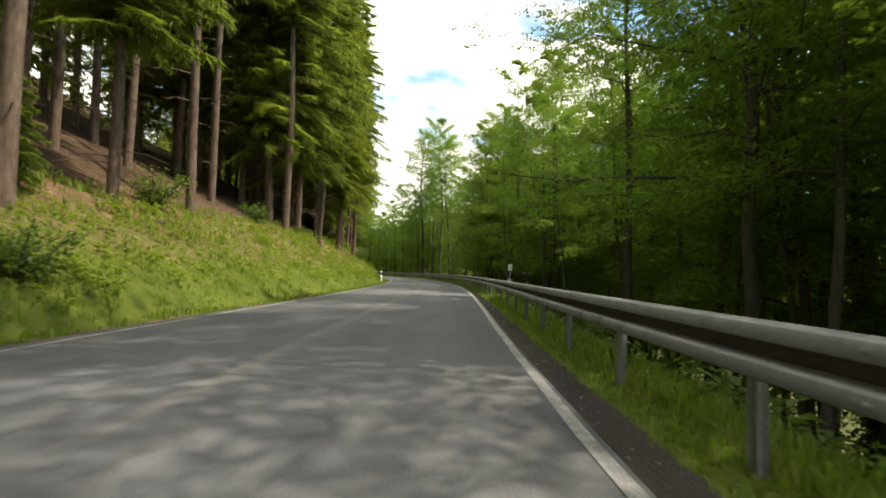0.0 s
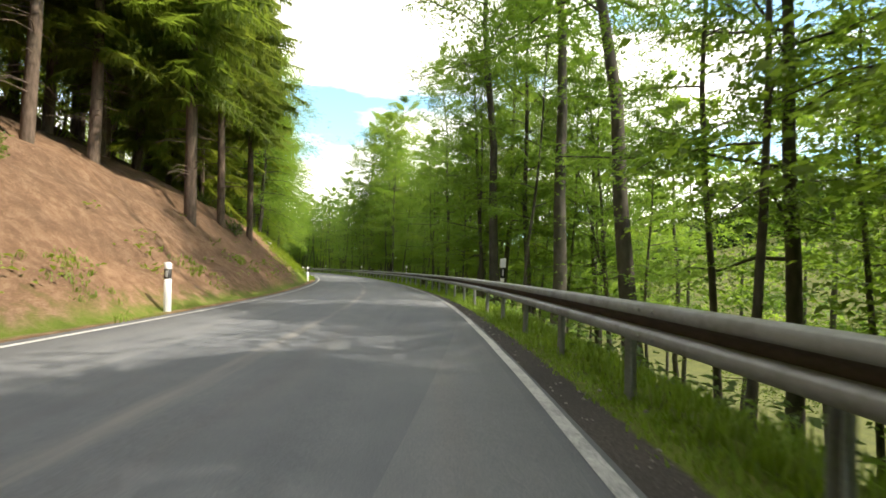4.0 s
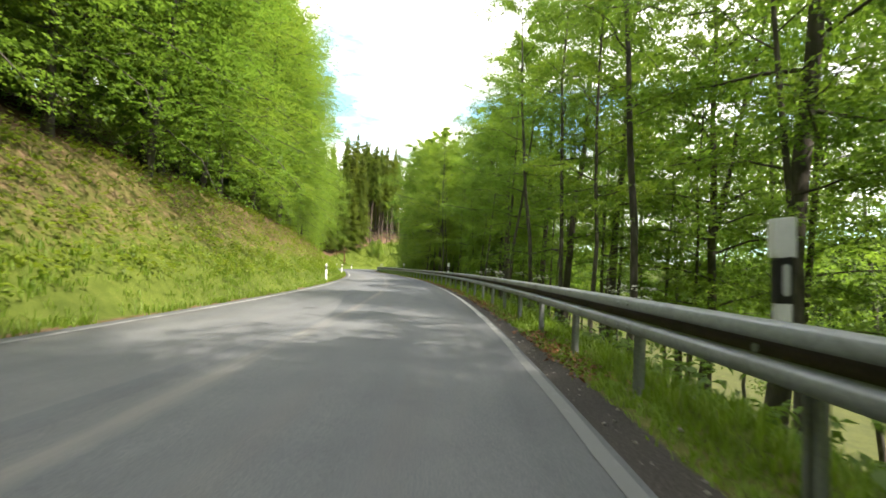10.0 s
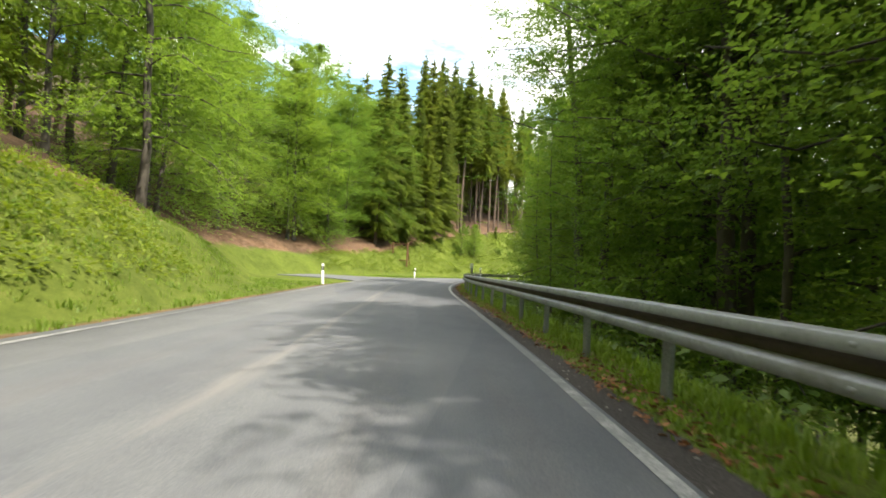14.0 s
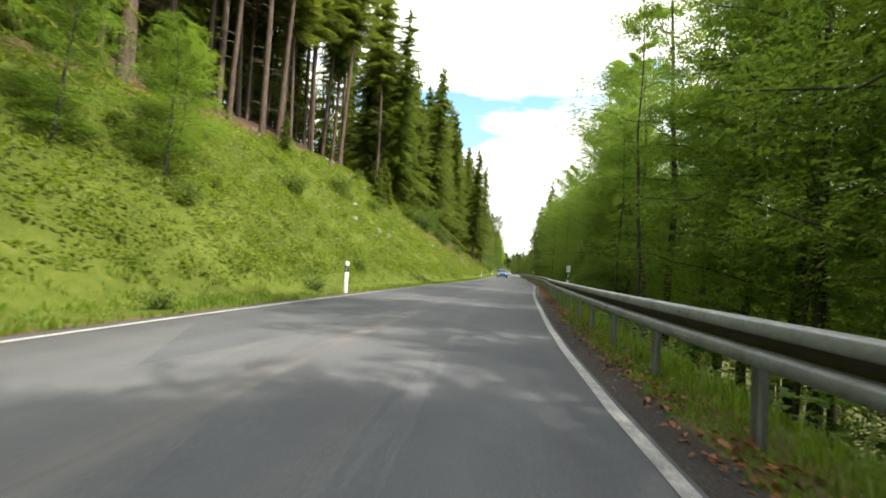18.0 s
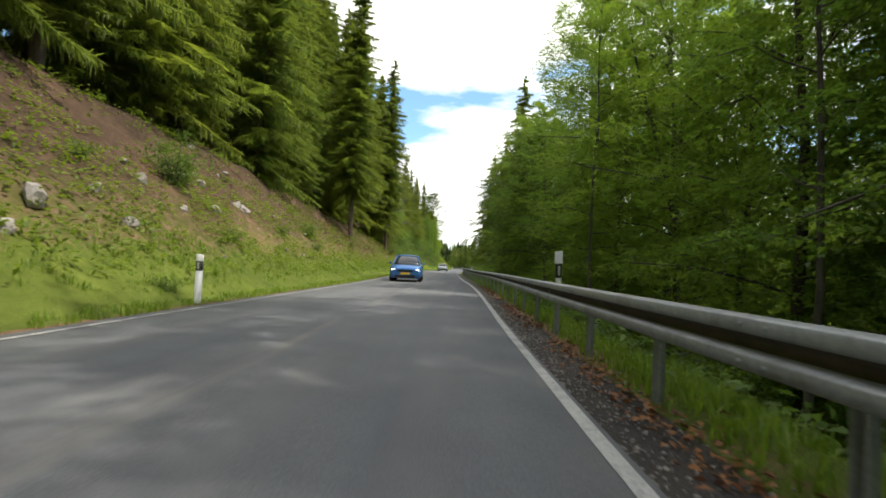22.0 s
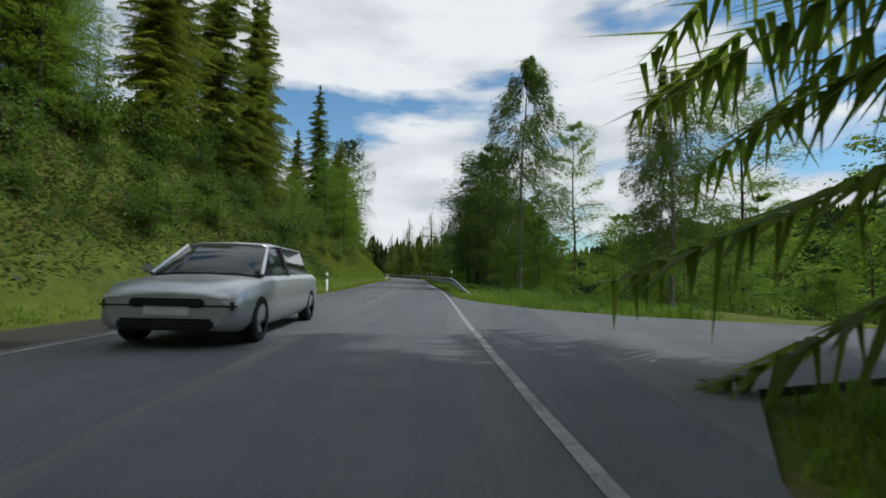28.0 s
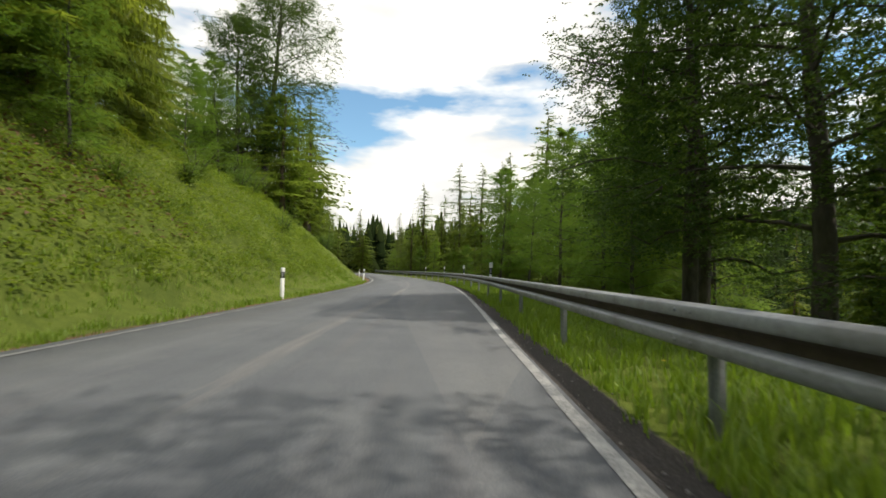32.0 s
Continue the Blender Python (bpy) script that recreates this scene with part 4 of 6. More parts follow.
POLE = [leafy_tree("slim_beech", 15, 15, 4.0, 2.3, 18, 2100, 0.097, 0.085, M_BEECH, M_BARK_BEECH, "slim young beech with a dark thin trunk", "tree", lean=0.05),
        leafy_tree("slim_beech", 16, 17, 6.5, 2.2, 16, 1800, 0.097, 0.10, M_BEECH, M_BARK_BEECH, "slim young beech with a dark thin trunk", "tree", lean=0.03)]
EDGE = [leafy_tree("edge_beech_tree", 21, 15, 0.8, 3.6, 36, 8200, 0.10, 0.16, M_BEECH, M_BARK_BEECH, "bushy beech with branches down to the bank", "tree", core=600),
        leafy_tree("edge_beech_tree", 22, 17, 1.2, 4.0, 36, 8400, 0.10, 0.18, M_BEECH, M_BARK_BEECH, "bushy beech with branches down to the bank", "tree", core=600, lean=0.04)]
HANGING = [leafy_tree("overhanging_beech", 24, 15, 1.4, 3.9, 40, 9200, 0.10, 0.15, M_BEECH, M_BARK_BEECH, "beech with long boughs hanging over the bank", "tree", core=500, lean=0.05, skirt=1.0),
           leafy_tree("overhanging_beech", 25, 17, 1.8, 4.2, 40, 9200, 0.10, 0.17, M_BEECH, M_BARK_BEECH, "beech with long boughs hanging over the bank", "tree", core=500, lean=0.03, skirt=0.8)]
FARBEECH = [leafy_tree("forest_beech", 31, 19, 5.0, 4.0, 18, 900, 0.30, 0.17, M_BEECH, M_BARK_BEECH, "beech standing deeper in the wood", "tree", fans=4, branched=False),
            leafy_tree("forest_beech", 32, 21, 7.0, 3.8, 18, 900, 0.30, 0.18, M_BEECH, M_BARK_BEECH, "beech standing deeper in the wood", "tree", 0.03, fans=4, branched=False)]
SP_LABEL = "tall dark green spruce with drooping boughs"
SPRUCE = [spruce("spruce_tree", 41, 22, 0.8, 4.0, 0.22, SP_LABEL), spruce("spruce_tree", 42, 24, 1.6, 3.8, 0.24, SP_LABEL), spruce("spruce_tree", 43, 19, 0.5, 3.7, 0.20, SP_LABEL, taper=0.85)]
BROADSPRUCE = [spruce("broad_spruce", 45, 18, 0.8, 4.7, 0.24, "broad old spruce with uneven drooping boughs", 0.42, 9, taper=0.8), spruce("broad_spruce", 46, 17, 1.2, 4.4, 0.22, "broad old spruce with uneven drooping boughs", 0.42, 9, taper=0.7)]
BARE = [spruce("bare_spruce_tree", 51, 24, 4.2, 3.3, 0.21, "tall spruce with a bare lower trunk and dead twigs", dead=26),
        spruce("bare_spruce_tree", 52, 22, 5.4, 3.0, 0.18, "tall spruce with a bare lower trunk and dead twigs", dead=26)]
HIGHBARE = [spruce("bare_spruce_tree", 55, 26, 12.0, 2.8, 0.20, "tall spruce with a long bare trunk and dead twigs", dead=34),
            spruce("bare_spruce_tree", 56, 25, 10.5, 2.6, 0.17, "tall spruce with a long bare trunk and dead twigs", dead=34)]
FARSPRUCE = [spruce("forest_spruce", 61, 21, 3.0, 3.7, 0.18, "spruce standing deeper in the wood", 0.8, 8, segs=2, dead=6, taper=0.9), spruce("forest_spruce", 62, 17, 0.8, 3.6, 0.18, "spruce standing deeper in the wood", 0.75, 8, segs=2, taper=1.0),
             spruce("forest_spruce", 63, 13, 0.5, 3.0, 0.15, "spruce standing deeper in the wood", 0.7, 7, segs=2, taper=1.0)]
YOUNG = [spruce("young_spruce", 71, 3.4, 0.15, 1.0, 0.05, "young bright green spruce on the bank", 0.28, 6, segs=3), spruce("young_spruce", 72, 5.0, 0.2, 1.4, 0.07, "young bright green spruce on the bank", 0.32, 6, segs=3)]


def bare_larch(seed, height, lean):
    """A leafless conifer: leaning trunk, long drooping branches hung with fine twigs."""
    r = np.random.default_rng(seed)
    root = tagged(new("dead_larch"), "leafless grey larch with drooping twigs on the bank", "tree", "roadside trees")
    wood, twigs = Bag(), Bag()
    z = np.linspace(-0.8, height, 9)
    sx = lean * np.clip(z, 0, None) + 0.08 * np.sin(z * 0.5)
    wood.tube(np.column_stack([sx, 0.07 * np.cos(z * 0.4), z]), np.maximum(0.012, 0.19 * (1 - np.clip(z, 0, None) / height) ** 0.8), 8)
    for k in range(64):
        h = height * (0.18 + 0.80 * (k + r.uniform(0, 1)) / 64)
        f = h / height
        az, L = r.uniform(0, 6.28), 4.4 * (1 - f) ** 0.8 * r.uniform(0.55, 1.15) + 0.3
        t = np.linspace(0, 1, 6)
        out = np.array([math.cos(az), math.sin(az), 0])
        pts = np.array([lean * h, 0, h]) + out * (L * t)[:, None] + np.array([0, 0, 1]) * (L * (0.10 * t - 0.50 * t ** 2 + 0.28 * t ** 4))[:, None] + r.normal(0, 0.03, (6, 3)) * t[:, None]
        twigs.tube(pts, 0.026 * (1 - 0.8 * t) * (1.1 - f) + 0.004, 4)
        for j in range(int(8 + L * 8)):
            q = r.uniform(0.2, 1)
            p = np.array([np.interp(q, t, pts[:, c]) for c in range(3)])
            d = np.array([r.normal(0, 0.3), r.normal(0, 0.3), -0.1]) + out * 0.25
            m = r.uniform(0.25, 0.8)
            twigs.tube([p, p + d * m * 0.6 + [0, 0, -0.15 * m], p + d * m + [0, 0, -0.55 * m]], [0.012, 0.009, 0.005], 3)
    part("trunk", wood.mesh("trunk", True), M_BARK_SPRUCE, root)
    part("dead_crown", twigs.mesh("dead_crown"), M_DRY, root, "grey leafless crown of drooping twigs")
    return root


LARCH = [bare_larch(81, 17, 0.06), bare_larch(82, 14, 0.10)]
BIRCH = [leafy_tree("birch_tree", 91, 15, 3.2, 2.7, 30, 7600, 0.10, 0.12, M_BIRCH, M_BARK_BIRCH, "birch with white bark and hanging leafy twigs", "tree", 0.02, 0.9, 0.38)]
OAK = [leafy_tree("broad_tree", 95, 15, 3.6, 4.1, 36, 8200, 0.105, 0.27, M_SHADY, M_BARK_BEECH, "broad tree with a thick trunk and a spreading crown coloured as in shade", "tree", core=400, lean=0.03, flat=1.0)]
BUSH = [shrub("shrub", 101, 1.6, 420, 0.15, M_BUSH, "leafy green shrub on the bank"), shrub("shrub", 102, 2.4, 620, 0.16, M_BUSH, "leafy green shrub on the bank"),
        shrub("shrub", 103, 1.0, 230, 0.12, M_BUSH, "low leafy green shrub on the bank")]
ALL_KINDS = BEECH + HIGHBEECH + POLE + EDGE + HANGING + FARBEECH + SPRUCE + BROADSPRUCE + BARE + HIGHBARE + FARSPRUCE + YOUNG + LARCH + BIRCH + OAK + BUSH
used = set()
pick = random.Random(3)
BASE = {ob: f for kinds, f in ((YOUNG, 0.7), (BUSH, 0.8), (LARCH, 1.25), (HIGHBEECH, 1.1), (BROADSPRUCE, 1.15)) for ob in kinds}


def plant(kinds, s, lat, size=1.0, tilt=2.5):
    ob = pick.choice(kinds)
    x, y, _ = (float(v) for v in road_xy(s, lat))
    k = size * pick.uniform(0.88, 1.12) * BASE.get(ob, 1.0)
    m = pose(x, y, floor_z(s, lat) - 0.05, pick.uniform(-tilt, tilt), pick.uniform(-tilt, tilt), pick.uniform(0, 360)) @ Matrix.Diagonal((k, k, k * pick.uniform(0.92, 1.1), 1))
    if ob not in used:
        used.add(ob)
        ob.matrix_basis = m
        return ob
    return copy_thing(ob, m @ Matrix.Diagonal((1 / ob.scale[0], 1 / ob.scale[1], 1 / ob.scale[2], 1)))


def crest_lat(s):
    """Offset of the top edge of the bank."""
    return -ROAD_W - float(np.interp(s, FOOT_S, FOOT_W)) - float(np.interp(s, CREST_S, CREST_H)) / 0.88


# clearings in the wood on the valley side, through which the sun reaches the road
GAPS = [(20, 24), (71, 79)]


def scatter(kinds, s0, s1, lat0, lat1, gap, size=1.0, rel=False):
    """Trees at random in a stretch, at least gap metres apart."""
    got = []
    area = (s1 - s0) * abs(lat1 - lat0)
    for _ in range(int(area / gap ** 2 * 3)):
        s, a = pick.uniform(s0, s1), pick.uniform(lat0, lat1)
        if not rel and a < 15 and size > 0.5 and any(p < s < q for p, q in GAPS):
            continue
        if all((s - p) ** 2 + (a - q) ** 2 > gap * gap for p, q in got):
            got.append((s, a))
            plant(kinds, s, a + (crest_lat(s) if rel else 0), size)


# hill side: spruces with bare trunks, then beeches along the cutting, then spruces again
for s, lat in [(26.5, -11.0), (31.5, -9.6), (41.5, -8.6), (42.5, -11.7), (51.5, -10.6), (53, -9.7), (77.5, -9.2), (83, -9.6), (88, -9.2), (361.5, -9.8), (381, -9.4)]:
    plant(BARE, s, lat)
scatter(BARE + HIGHBARE, -12, 62, -12, 0.5, 2.7, 0.95, rel=True)
scatter(BARE, 62, 104, -12, -0.5, 2.9, rel=True)
scatter(SPRUCE, 40, 106, -6, -1.5, 4.4, rel=True)
scatter(YOUNG, 6, 40, -1.5, 1.0, 9.0, 0.7, rel=True)
scatter(FARSPRUCE, -5, 95, -24, -11, 4.2, rel=True)
scatter(HANGING, 100, 131, -1.6, 0.8, 2.9, rel=True)
scatter(SPRUCE, 130, 148, -5.5, -1.0, 2.3, rel=True)
scatter(FARSPRUCE, 128, 150, -12, -5, 3.2, rel=True)
scatter(HANGING, 147, 190, -1.6, 0.8, 2.9, rel=True)
scatter(HANGING, 190, 213, -2.4, -0.6, 2.9, rel=True)
scatter(EDGE, 104, 182, -4.8, -1.6, 3.3, rel=True)
scatter(EDGE, 182, 214, -5.5, -1.6, 3.3, rel=True)
scatter(BEECH + SPRUCE, 104, 214, -12, -4.5, 4.6, rel=True)
scatter(FARBEECH + FARSPRUCE, 92, 226, -30, -12, 5.5, rel=True)
scatter(BEECH, 222, 264, -10, -5, 3.8, rel=True)
for s, lat in [(247, -17.0), (251, -16.0), (255, -17.5), (259.5, -18.5), (263, -18)]:
    plant(EDGE, s, lat, 1.05)
scatter(HANGING, 222, 262, -5.5, -1.2, 3.6, 0.95, rel=True)
scatter(FARSPRUCE + FARBEECH, 222, 262, -30, -9, 4.6, rel=True)
scatter(SPRUCE, 258, 274, -7, -1.0, 2.9, rel=True)
scatter(HIGHBARE, 274, 314, -11, -0.6, 2.5, rel=True)
scatter(SPRUCE, 268, 316, -17, -11, 3.6, rel=True)
scatter(SPRUCE, 314, 341, -5, 0.2, 2.8, 1.0, rel=True)
scatter(BARE, 340, 374, -8, -1.8, 2.5, 1.05, rel=True)
scatter(SPRUCE, 341, 374, -2.2, 0.0, 3.3, 0.95, rel=True)
scatter(SPRUCE, 330, 374, -14, -8.5, 3.4, 1.0, rel=True)
scatter(SPRUCE, 371, 394, -5, 0.2, 2.8, 1.0, rel=True)
for s, lat in [(391, -11.5), (394, -12.4), (396.5, -13.6)]:
    plant(SPRUCE, s, lat, 0.95)
scatter(BARE, 362, 396, -12, -5, 3.4, rel=True)
scatter(FARSPRUCE, 258, 322, -26, -8, 3.6, rel=True)
scatter(FARSPRUCE, 320, 392, -22, -12, 6.0, rel=True)
for s, d, k in [(400.5, -12.3, 1.25), (403.5, -13.6, 1.15), (398.0, -14.6, 1.15), (408, -15, 0.9), (413, -15.5, 0.8)]:
    plant(LARCH, s, d, k, 1)
scatter(FARSPRUCE, 412, 450, -24, -9, 6.5, 0.55, rel=True)
scatter(EDGE, 412, 428, -4, 1.0, 4.5, 0.45, rel=True)
for s, lat in [(419, -17), (424, -16), (427, -18)]:
    plant(SPRUCE, s, lat, 0.5)
scatter(EDGE, 420, 452, -5, 0.0, 6.5, 0.5, rel=True)
scatter(EDGE, 452, 470, -3, 0.5, 5.0, 0.36, rel=True)
for s, lat, k in [(477, -16.5, 0.8), (474, -18.5, 0.7), (443, -14, 0.8), (447, -14.8, 0.75), (439.5, -15.5, 0.8), (435, -16.5, 0.75), (431, -15, 0.7), (450.5, -16.5, 0.7)]:
    plant(SPRUCE, s, lat, k, 1)
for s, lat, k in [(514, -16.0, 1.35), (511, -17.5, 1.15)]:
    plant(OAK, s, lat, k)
scatter(LARCH, 452, 470, -9, -4, 4.0, 0.6, rel=True)
for s, lat, k in [(473, -11.6, 0.6), (476, -12.6, 0.62), (470, -13.2, 0.6), (478.5, -11.2, 0.4)]:
    plant(EDGE, s, lat, k)
for s, lat, k in [(480, -13.6, 0.7), (483, -14.4, 0.65), (487, -15, 0.6)]:
    plant(BROADSPRUCE, s, lat, k)
scatter(FARSPRUCE, 440, 500, -30, -12, 6.5, 0.55, rel=True)
scatter(SPRUCE, 384, 393, -3, 0.6, 2.8, 0.95, rel=True)
for s, lat, k in [(199, -13.0, 1.15), (203, -12.6, 1.1), (207, -13.5, 1.1)]:
    plant(EDGE, s, lat, k)
scatter(EDGE, 503, 514, -6, 1, 4.6, 0.6, rel=True)
# valley side
for s, lat in [(8.5, 4.5), (45.5, 4.6), (44, 5.2), (46, 3.7), (48, 5.7), (50, 4.6), (48.5, 6.6), (88, 5.0), (97, 5.0), (97, 7.7), (126, 5.5), (124, 5.4), (145, 5.0), (142.5, 5.8),
               (140.5, 6.8), (190, 7.8), (184, 6.8), (186, 8.2), (203, 5.6), (200, 6.8), (206, 5.3)]:
    plant(BEECH, s, lat, 0.92)
for s, lat in [(71.5, 5.4), (77.0, 5.0), (83.2, 4.4)]:
    plant(HIGHBEECH, s, lat, 1.1)
for s, lat in [(215, 6.0), (219.5, 6.4), (224, 6.0), (228.5, 6.8), (136.5, 6.8), (140, 7.6), (128, 6.6), (132, 7.6)]:
    plant(HIGHBEECH, s, lat, 1.0 if s > 200 else 1.2)
for s, lat in [(136.5, -11.6), (139.5, -12.6), (143, -12.0)]:
    plant(BARE, s, lat)
scatter(BEECH, -12, 60, 4.9, 9, 3.0, 0.9)
scatter(EDGE, -12, 60, 9.5, 15, 3.9, 1.05)
scatter(BEECH, 60, 160, 4.9, 9, 4.6, 0.95)
scatter(BEECH, 160, 212, 5.6, 10, 3.8, 1.12)
scatter(BEECH, -12, 60, 9.5, 16, 4.7, 1.0)
scatter(BEECH, 60, 215, 9.5, 16, 5.8, 1.0)
scatter(FARBEECH, -12, 70, 10, 24, 4.4, 1.0)
scatter(POLE, -12, 215, 3.6, 12, 2.7, 1.0)
scatter(FARBEECH, -15, 60, 14, 34, 4.9, 1.1)
scatter(FARBEECH, 60, 235, 14, 34, 5.0, 1.1)
scatter(EDGE + BEECH, 226, 262, 7.4, 10.5, 3.4, 1.1)
scatter(BEECH, 216, 316, 6.4, 10, 3.6, 1.12)
scatter(EDGE, 262, 306, 6.8, 10, 4.0, 1.1)
scatter(BEECH, 215, 330, 10, 17, 3.5, 1.15)
scatter(POLE, 225, 385, 4.0, 9, 7.0, 0.9)
scatter(EDGE, 208, 226, 6.8, 9.5, 3.2, 1.2)
scatter(EDGE, 303, 332, 7.0, 10, 3.8, 1.05)
scatter(EDGE, 312, 384, 6.8, 11, 3.8, 1.02)
# shade-coloured crowns among the beeches stand in for cloud shade here
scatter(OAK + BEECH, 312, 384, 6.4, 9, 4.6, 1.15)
scatter(BEECH + SPRUCE, 330, 388, 10, 17, 3.8, 0.95)
for s, lat, k in [(389.0, 8.0, 1.0), (386.2, 7.6, 0.95), (391.5, 10, 0.95), (384.5, 10.5, 1.0), (400, 5.6, 0.33), (402.5, 7.2, 0.36), (397.5, 8.6, 0.4), (394.5, 6.4, 0.3)]:
    plant(EDGE, s, lat, k)
scatter(BUSH, 380, 407, 3.2, 9, 1.7, 1.0)
scatter(FARBEECH + FARSPRUCE, 235, 388, 16, 32, 5.6, 0.95)
for s, lat, k in [(408, 5.3, 0.84), (407.2, 8.6, 0.84), (405.5, 7.0, 0.74), (372, 6.0, 0.75), (404, 10.5, 0.6)]:
    plant(BROADSPRUCE if s > 400 else SPRUCE, s, lat, k * 1.36, 1)
for s, lat, k in [(438.0, 5.4, 1.05), (424.5, 8.5, 0.6), (427, 9.5, 0.65)]:
    plant(BIRCH, s, lat, k, 1)
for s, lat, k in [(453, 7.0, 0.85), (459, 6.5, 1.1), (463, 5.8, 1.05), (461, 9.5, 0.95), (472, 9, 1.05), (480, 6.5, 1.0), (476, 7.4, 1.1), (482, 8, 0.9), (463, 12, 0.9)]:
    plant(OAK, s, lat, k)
for s, lat, k in [(430.5, 16, 0.75), (434, 18, 0.8), (428, 20, 0.7), (424, 22, 0.8), (441, 10, 0.7), (438, 13, 0.6)]:
    plant(BEECH, s, lat, k)
for s, lat, k in [(436.5, 6.2, 0.36), (438.5, 8.0, 0.42), (441.5, 7.2, 0.5), (445, 6.4, 0.55), (431, 10.5, 0.35), (434, 12, 0.4), (428, 13, 0.4)]:
    plant(EDGE, s, lat, k)
scatter(FARBEECH, 426, 470, 22, 40, 5.0, 0.8)
scatter(EDGE, 484, 512, 5.0, 10, 4.0, 0.62)
scatter(EDGE, 510, 580, 3.8, 6, 6.0, 0.3)
scatter(BEECH + SPRUCE, 480, 506, 9, 18, 4.6, 0.7)
scatter(FARSPRUCE, 470, 510, 20, 36, 6.0, 0.8)
# shrubs
for s, lat, k in [(273, -10.4, 0.34), (275, -11.6, 0.3), (270.5, -11.2, 0.28)]:
    plant(EDGE, s, lat, k)
scatter(BUSH, -10, 90, -2.0, 1.6, 6.0, 0.8, rel=True)
scatter(BUSH, 263, 345, -1.0, 4.0, 5.0, 0.8, rel=True)
scatter(BUSH[2:], 266, 345, 1.0, 8.0, 3.4, 0.6, rel=True)
scatter(BUSH, 345, 386, 0.0, 4.5, 4.2, 0.5, rel=True)
scatter(BUSH, 386, 402, -0.5, 4.5, 2.6, 0.85, rel=True)
scatter(BUSH, 400, 470, -2.0, 6.0, 1.9, 1.1, rel=True)
scatter(BUSH[:2], 405, 466, -3.0, 2.5, 3.6, 1.6, rel=True)
scatter(BUSH, 470, 520, -1.0, 4.0, 3.0, 0.8, rel=True)
scatter(YOUNG, 280, 345, -0.5, 3.0, 7.0, rel=True)
for s, lat, k in [(307, -15, 1.2), (303, -13.4, 0.8)]:
    plant(YOUNG, s, lat, k, 1)
for s, lat, k in [(28, -9.8, 0.5), (278, -15, 0.8), (312, -13.5, 1.3), (316, -12.5, 1.2), (320, -12.8, 1.4), (325, -12.2, 1.1)]:
    plant(BUSH[:2], s, lat, k)
scatter(BUSH, 300, 392, 2.6, 5.2, 2.0, 0.75)
scatter(BUSH, 424, 452, 8, 22, 2.6, 1.25)
scatter(EDGE, 425, 452, 14, 26, 5.0, 0.5)
scatter(BUSH, 440, 585, 5.5, 9, 4.0, 0.9)
for ob in ALL_KINDS:
    if ob not in used:
        plant([ob], -30 - 3 * len(used) % 25, 8)


def distant_spruces():
    """The spruces round the end of the road, joined into one wood."""
    r = np.random.default_rng(23)
    spots = []
    for s0, s1, a0, a1, n in ((506, 585, 5.5, 30, 90), (508, 585, -40, -13, 110), (586, 670, -55, 45, 190)):
        spots += [(r.uniform(s0, s1), r.uniform(a0, a1)) for _ in range(n)]
    root = tagged(new("distant_spruces"), "dark spruces closing the end of the road", "forest", kind="stuff")
    for kind in ("trunk", "crown"):
        bag = Bag()
        q = np.random.default_rng(29)
        for s, lat in spots:
            src = FARSPRUCE[int(q.integers(0, 3))]
            me = [c for c in src.children if c.name.startswith(kind)][0].data
            co = np.empty(len(me.vertices) * 3, np.float32)
            me.vertices.foreach_get("co", co)
            co = co.reshape(-1, 3) * (0.5 + 0.45 * q.uniform()) * [2.0, 2.0, 1.0]
            a = q.uniform(0, 6.28)
            x, y, _ = (float(v) for v in road_xy(s, lat))
            v = np.stack([co[:, 0] * math.cos(a) - co[:, 1] * math.sin(a) + x, co[:, 0] * math.sin(a) + co[:, 1] * math.cos(a) + y, co[:, 2] + floor_z(s, lat)], 1)
            k = 3 if kind == "crown" else 4
            idx = np.empty(len(me.loops), np.int32)
            me.loops.foreach_get("vertex_index", idx)
            bag.add(v, idx if k == 4 else None, idx if k == 3 else None)
        part(kind + "s", bag.mesh(kind), M_SPRUCE if kind == "crown" else M_BARK_SPRUCE, root)


distant_spruces()


